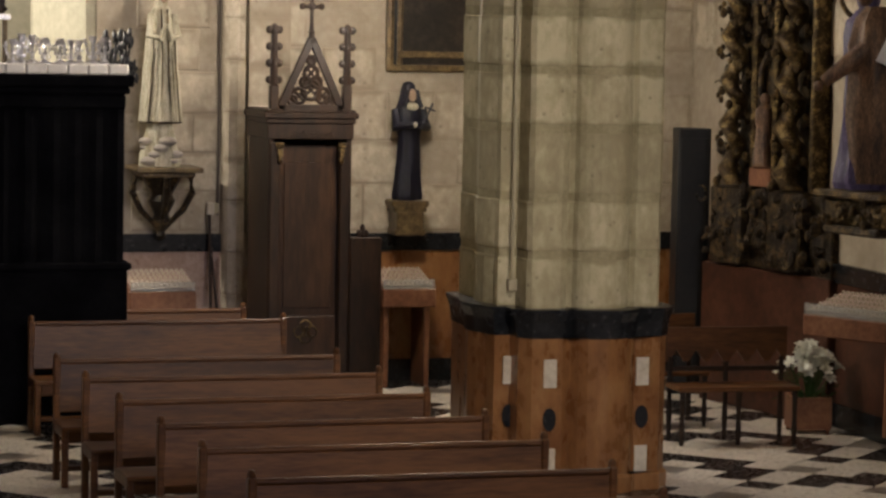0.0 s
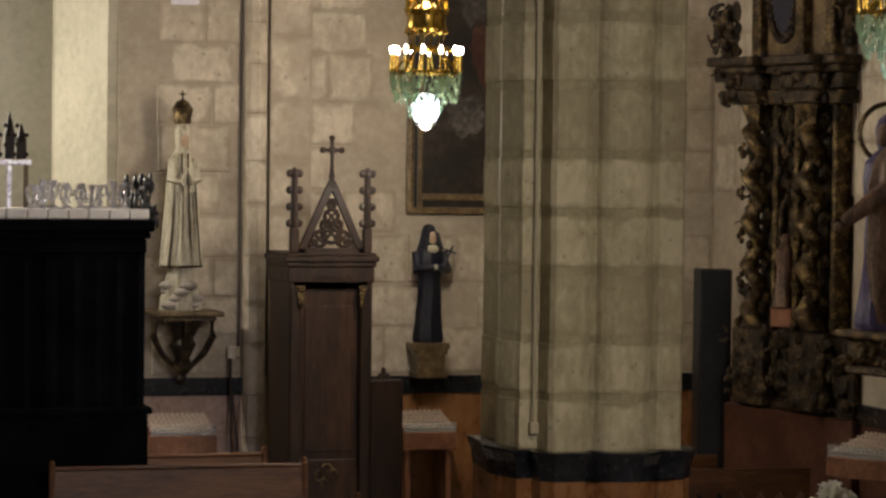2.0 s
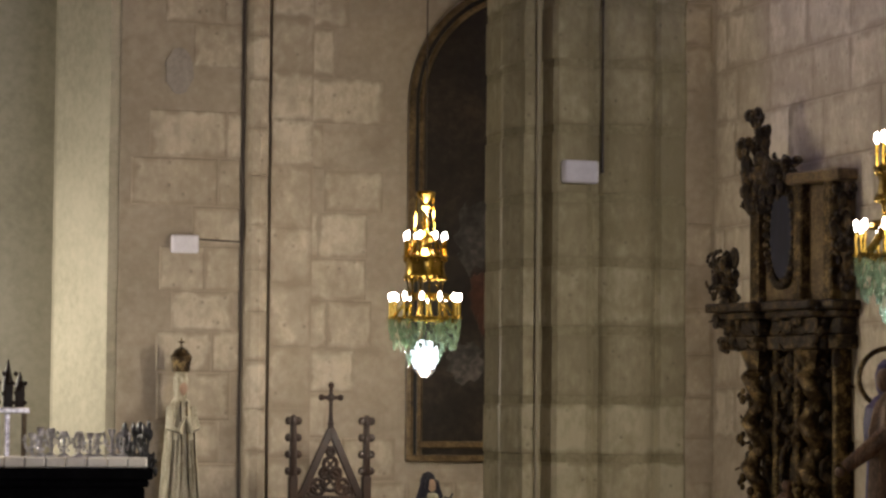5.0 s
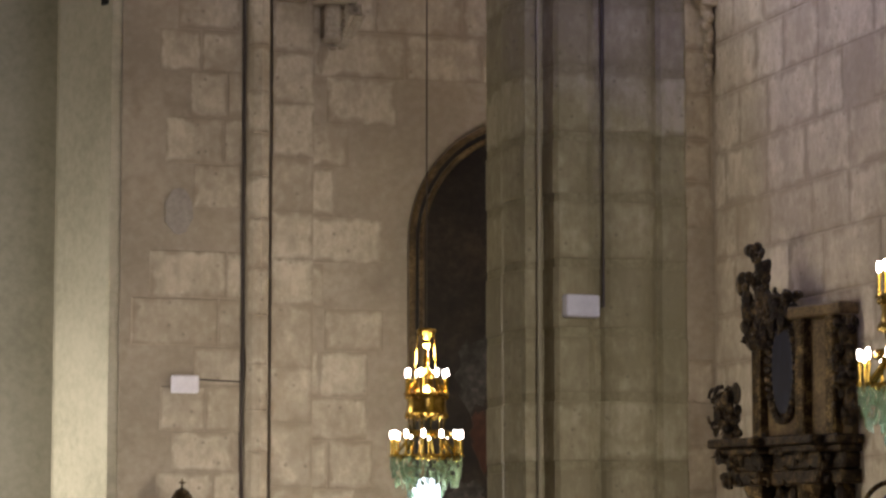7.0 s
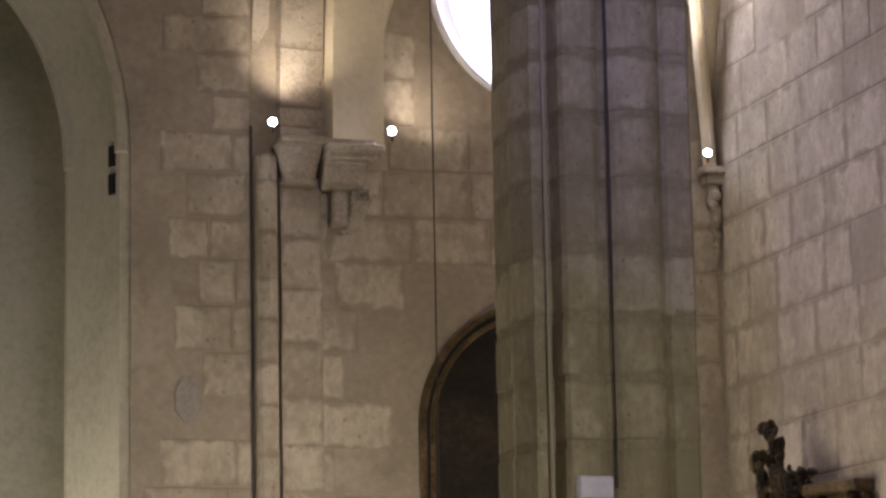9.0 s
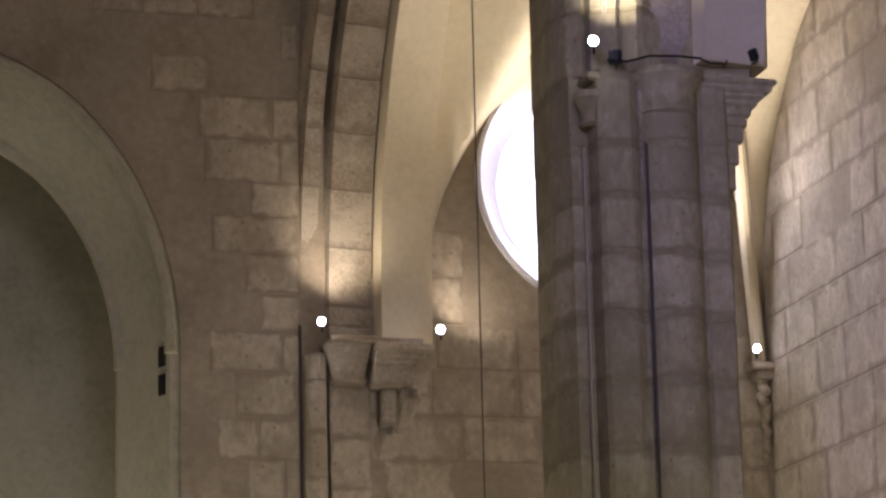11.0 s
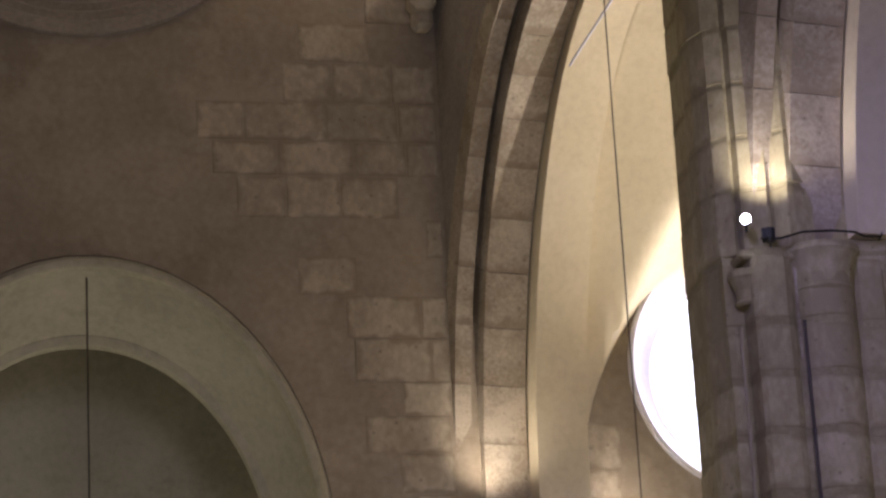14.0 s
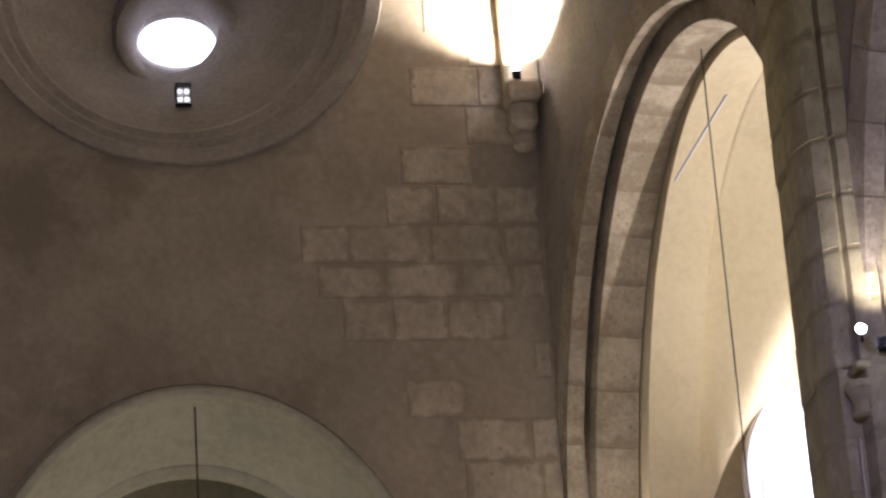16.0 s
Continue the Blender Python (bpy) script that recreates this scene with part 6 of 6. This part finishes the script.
def loudspeaker_column():
    t = thing("tall_speaker", "tall black cloth-covered speaker column on the floor", "speaker", (9.91, 24.6, 0), -8)
    q = bmesh.new()
    box(q, (0.31, 0.26, 2.39), (0, 0, 1.295), 0.012)
    part("cabinet", q, BLACK, t)
    q = bmesh.new()
    box(q, (0.27, 0.012, 2.2), (0, -0.134, 1.30), 0.004)
    part("cloth_front", q, BLACK, t)
    q = bmesh.new()
    box(q, (0.36, 0.32, 0.10), (0, 0, 0.05), 0.01)
    part("base", q, IRON, t)


def wall_box():
    t = thing("wall_box", "white plastic loudspeaker box on the stone wall", "loudspeaker", (5.115, WALL_Y - 0.06, 4.965), 0, "white wall boxes")
    q = bmesh.new()
    box(q, (0.25, 0.10, 0.165), (0, 0, 0), 0.012)
    part("housing", q, WHITE_PAINT, t)
    q = bmesh.new()
    box(q, (0.21, 0.006, 0.13), (0, -0.052, 0.004), 0.002)
    part("grille", q, WHITE_PAINT, t)
    q = bmesh.new()
    tube(q, [(0.12, 0.03, 0.05), (0.34, 0.045, 0.04), (0.53, 0.045, 0.035)], 0.009, 6)
    part("cable", q, CABLE, t)


def pole_stand():
    t = thing("snuffer_pole", "candle snuffer poles leaning against the end wall", "pole", (0, 0, 0))
    for x0, x1, z in ((5.54, 5.56, 1.66), (5.66, 5.58, 1.3), (5.60, 5.66, 1.2)):
        q = bmesh.new()
        tube(q, [(x0, 25.45, 0.0), (x1, 25.74, z)], 0.014, 7)
        part("pole", q, PINK_MARBLE if z < 1.25 else DARK_WOOD, t)
    q = bmesh.new()
    box(q, (0.07, 0.05, 0.12), (5.57, 25.74, 1.66), 0.01)
    part("head", q, WHITE_MARBLE, t)
    s = thing("wall_socket", "small cream socket box at the foot of the conduit", "socket", (5.63, WALL_Y - 0.03, 1.66))
    q = bmesh.new()
    box(q, (0.07, 0.05, 0.10), (0, 0, 0), 0.008)
    part("cover", q, PIPE, s)


def fittings():
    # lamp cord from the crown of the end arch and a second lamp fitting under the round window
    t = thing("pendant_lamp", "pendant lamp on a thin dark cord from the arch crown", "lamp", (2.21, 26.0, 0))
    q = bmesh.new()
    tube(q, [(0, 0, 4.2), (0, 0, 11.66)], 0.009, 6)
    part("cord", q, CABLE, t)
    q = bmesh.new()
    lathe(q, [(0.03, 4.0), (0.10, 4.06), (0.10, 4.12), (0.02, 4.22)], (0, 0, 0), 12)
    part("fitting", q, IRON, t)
    t = thing("box_lantern", "small square glass lantern under the round window", "lantern", (2.26, WALL_Y + 0.78, 15.16))
    q = bmesh.new()
    box(q, (0.16, 0.16, 0.02), (0, 0, 0.11), 0.004)
    box(q, (0.16, 0.16, 0.02), (0, 0, -0.11), 0.004)
    for sx in (-1, 1):
        for sy in (-1, 1):
            box(q, (0.012, 0.012, 0.22), (sx * 0.07, sy * 0.07, 0), 0)
    tube(q, [(0, 0, 0.1), (0, 0.3, 0.35)], 0.008, 6)
    tube(q, [(0, 0, -0.1), (0, 0, -0.34)], 0.005, 6)
    part("cage", q, IRON, t)
    q = bmesh.new()
    for sx in (-1, 1):
        for dz in (-0.045, 0.045):
            ball(q, 0.03, (sx * 0.035, 0, dz), 8)
    part("bulb_cluster", q, TUBE_GLOW, t, "faintly glowing bulbs", True)
    q = bmesh.new()
    box(q, (0.13, 0.13, 0.20), (0, 0, 0), 0.004)
    part("glass_case", q, GLASS, t)
    # tie bar across the vault
    t = thing("tie_bar", "slim white bar under the aisle vault", "tie bar", (0, 0, 0))
    q = bmesh.new()
    tube(q, [TIE_A, TIE_B], 0.014, 8)
    part("bar", q, WHITE_PAINT, t)
    # weathered stucco patch at the vault's crown
    t = thing("vault_boss", "weathered stucco boss at the crown of the vault", "boss", (0, 0, 0))
    q = bmesh.new()
    rr = random.Random(7)
    for k in range(26):
        a, u = rr.uniform(0, 6.28), rr.uniform(0.5, 1.0)
        ball(q, rr.uniform(0.02, 0.045), BOSS + Vector((0.05 * u * math.sin(a) - 0.02, 0.24 * u * math.cos(a), 0.22 * u * math.sin(a))), 6)
    part("carving", q, ARCH, t, "", True)
    # stone patch on the wall
    t = thing("wall_patch", "smooth oval mortar patch on the stone wall", "patch", (5.05, WALL_Y - 0.012, 6.58))
    q = bmesh.new()
    prism(q, [(0.13 * math.cos(a * 0.4) * (1 + 0.1 * math.sin(3 * a)), 0.22 * math.sin(a * 0.4)) for a in range(16)], 0.02, lambda u, v, w: (u, -0.02 + w, v))
    part("patch", q, GREY_STONE, t)


TIE_A, TIE_B = Vector((6.60, 24.17, 13.22)), Vector((6.80, 22.90, 13.52))
BOSS = Vector((10.10, 24.50, 12.86))

floor_tiles()
pews()
bench((9.12, 21.72, 0), -3, 1.06, "dark wooden bench with pointed cut-outs on the tiled floor")
bench((8.75, 22.75, 0), 2, 1.0, "dark wooden bench standing behind another bench")
confessional()
statues()
painting()
votive_float()
votive_table((5.04, 25.82, 0), 0, 0.62, "red-brown votive candle stand with white candles by the end wall")
votive_table((7.38, 25.82, 0), 0, 0.52, "red-brown votive candle stand beside the confessional")
votive_table((10.15, 20.85, 0.2), -62, 0.85, "red-brown votive candle stand against the side wall", False)
altarpiece()
flower_box()
loudspeaker_column()
wall_box()
pole_stand()
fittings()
# added light near the cord's unseen end, to brighten float and arch splay
lamp("cord_fill_light", "POINT", (2.21, 25.6, 4.0), 235, (1.0, 0.93, 0.68), size=0.12)
chandelier((6.64, 23.0, 4.06), 14.02, "two-tier brass candle chandelier with crystal drops hanging from the arch", 225)
chandelier((7.32, 15.1, 4.22), 14.0, "two-tier brass candle chandelier with crystal drops in the near bay", 30)
spotlight((5.74, 25.26, 9.12), (6.02, 25.64, 10.0), 62, (1.0, 0.86, 0.6), "lit floodlight on the wall pier's capital", 85, (4.6, 20.0, 8.6))
spotlight((6.90, 25.30, 9.09), (7.6, 25.85, 9.75), 26, (1.0, 0.86, 0.62), "lit floodlight on the vault impost", 100, (5.6, 20.0, 8.6))
spotlight((6.53, 19.30, 10.02), (6.95, 19.42, 11.2), 45, (1.0, 0.9, 0.75), "lit floodlight on the front of the pier", 120, (4.5, 14.0, 8.6))
spotlight((7.98, 19.75, 10.15), (9.9, 21.0, 13.4), 170, (1.0, 0.9, 0.72), "lit floodlight on the pier's impost", 100, (6.5, 14.0, 9.6))
spotlight((10.16, 25.50, 9.05), (7.9, 23.6, 12.9), 1300, (1.0, 0.88, 0.66), "lit floodlight in the aisle corner", 90, (8.0, 19.0, 8.6))
spotlight((5.46, 25.46, 14.92), (5.42, 25.60, 18.4), 1200, (1.0, 0.88, 0.64), "floodlight on the high corbel shining up the wall", 150)

unlit_flood((6.74, 19.40, 9.86), 70, 0, "dark switched-off floodlight on the front capital of the pier")
unlit_flood((7.86, 19.50, 9.97), -60, 25, "dark switched-off floodlight upright on the pier's impost")
unlit_flood((7.66, 19.52, 9.96), 80, -20, "dark switched-off floodlight lying on the pier's impost")
loop = thing("lamp_cable", "thin dark cable draped over the pier's capitals", "cable", (0, 0, 0))
bm = bmesh.new()
tube(bm, [(6.66, 19.38, 9.90), (6.80, 19.33, 9.885), (6.95, 19.26, 9.915), (7.16, 19.19, 9.905), (7.36, 19.26, 9.92), (7.50, 19.42, 9.94), (7.66, 19.50, 9.97)], 0.009, 6)
part("cable", bm, IRON, loop)


# ---------------------------------------------------------------- stone blocks of the walls
def in_arch(x, z):
    if abs(x - ARCH_X) < ARCH_R + 0.18 and z < ARCH_Z:
        return True
    return ((x - ARCH_X) / (ARCH_R + 0.2)) ** 2 + ((z - ARCH_Z) / (ARCH_H + 0.2)) ** 2 < 1 and z >= ARCH_Z


def skip_end(x, z):
    return in_arch(x, z) or math.hypot(x - ROSE_X, z - ROSE_Z) < ROSE_R + 0.12 or (11.2 < z < 14.8 and x < 3.5 + 0.5 * math.sin(2.3 * z))


def skip_aisle(x, z):
    if math.hypot(x - OC_X, z - OC_Z) < OC_R + 0.1:
        return True
    if 7.2 < x < 9.95 and 2.8 < z and (z < 6.3 or math.hypot(x - 8.50, z - 6.36) < 1.3):
        return True
    return False


courses(end_wall, Matrix.Translation((0, WALL_Y, 0)), 4.46, 5.67, 1.44, 10.6, (0.36, 0.46), (0.35, 0.85), skip_end, 21, None, 0.9)
courses(end_wall, Matrix.Translation((0, WALL_Y, 0)), 0.0, 5.66, 10.6, 16.5, (0.34, 0.44), (0.4, 0.9), skip_end, 22, None, 0.75)
courses(aisle_wall, Matrix.Translation((0, WALL_Y, 0)), 6.05, 10.38, 1.44, 11.6, (0.38, 0.48), (0.4, 0.9), skip_aisle, 24, None, 0.85)
courses(right_wall, Matrix.Translation((RIGHT_X, 0, 0)) @ pose(0, 0, 0, 0, 0, -90), -25.8, -17.0, 3.2, 12.4, (0.44, 0.56), (0.5, 1.2), lambda x, z: False, 25, None, 0.97)
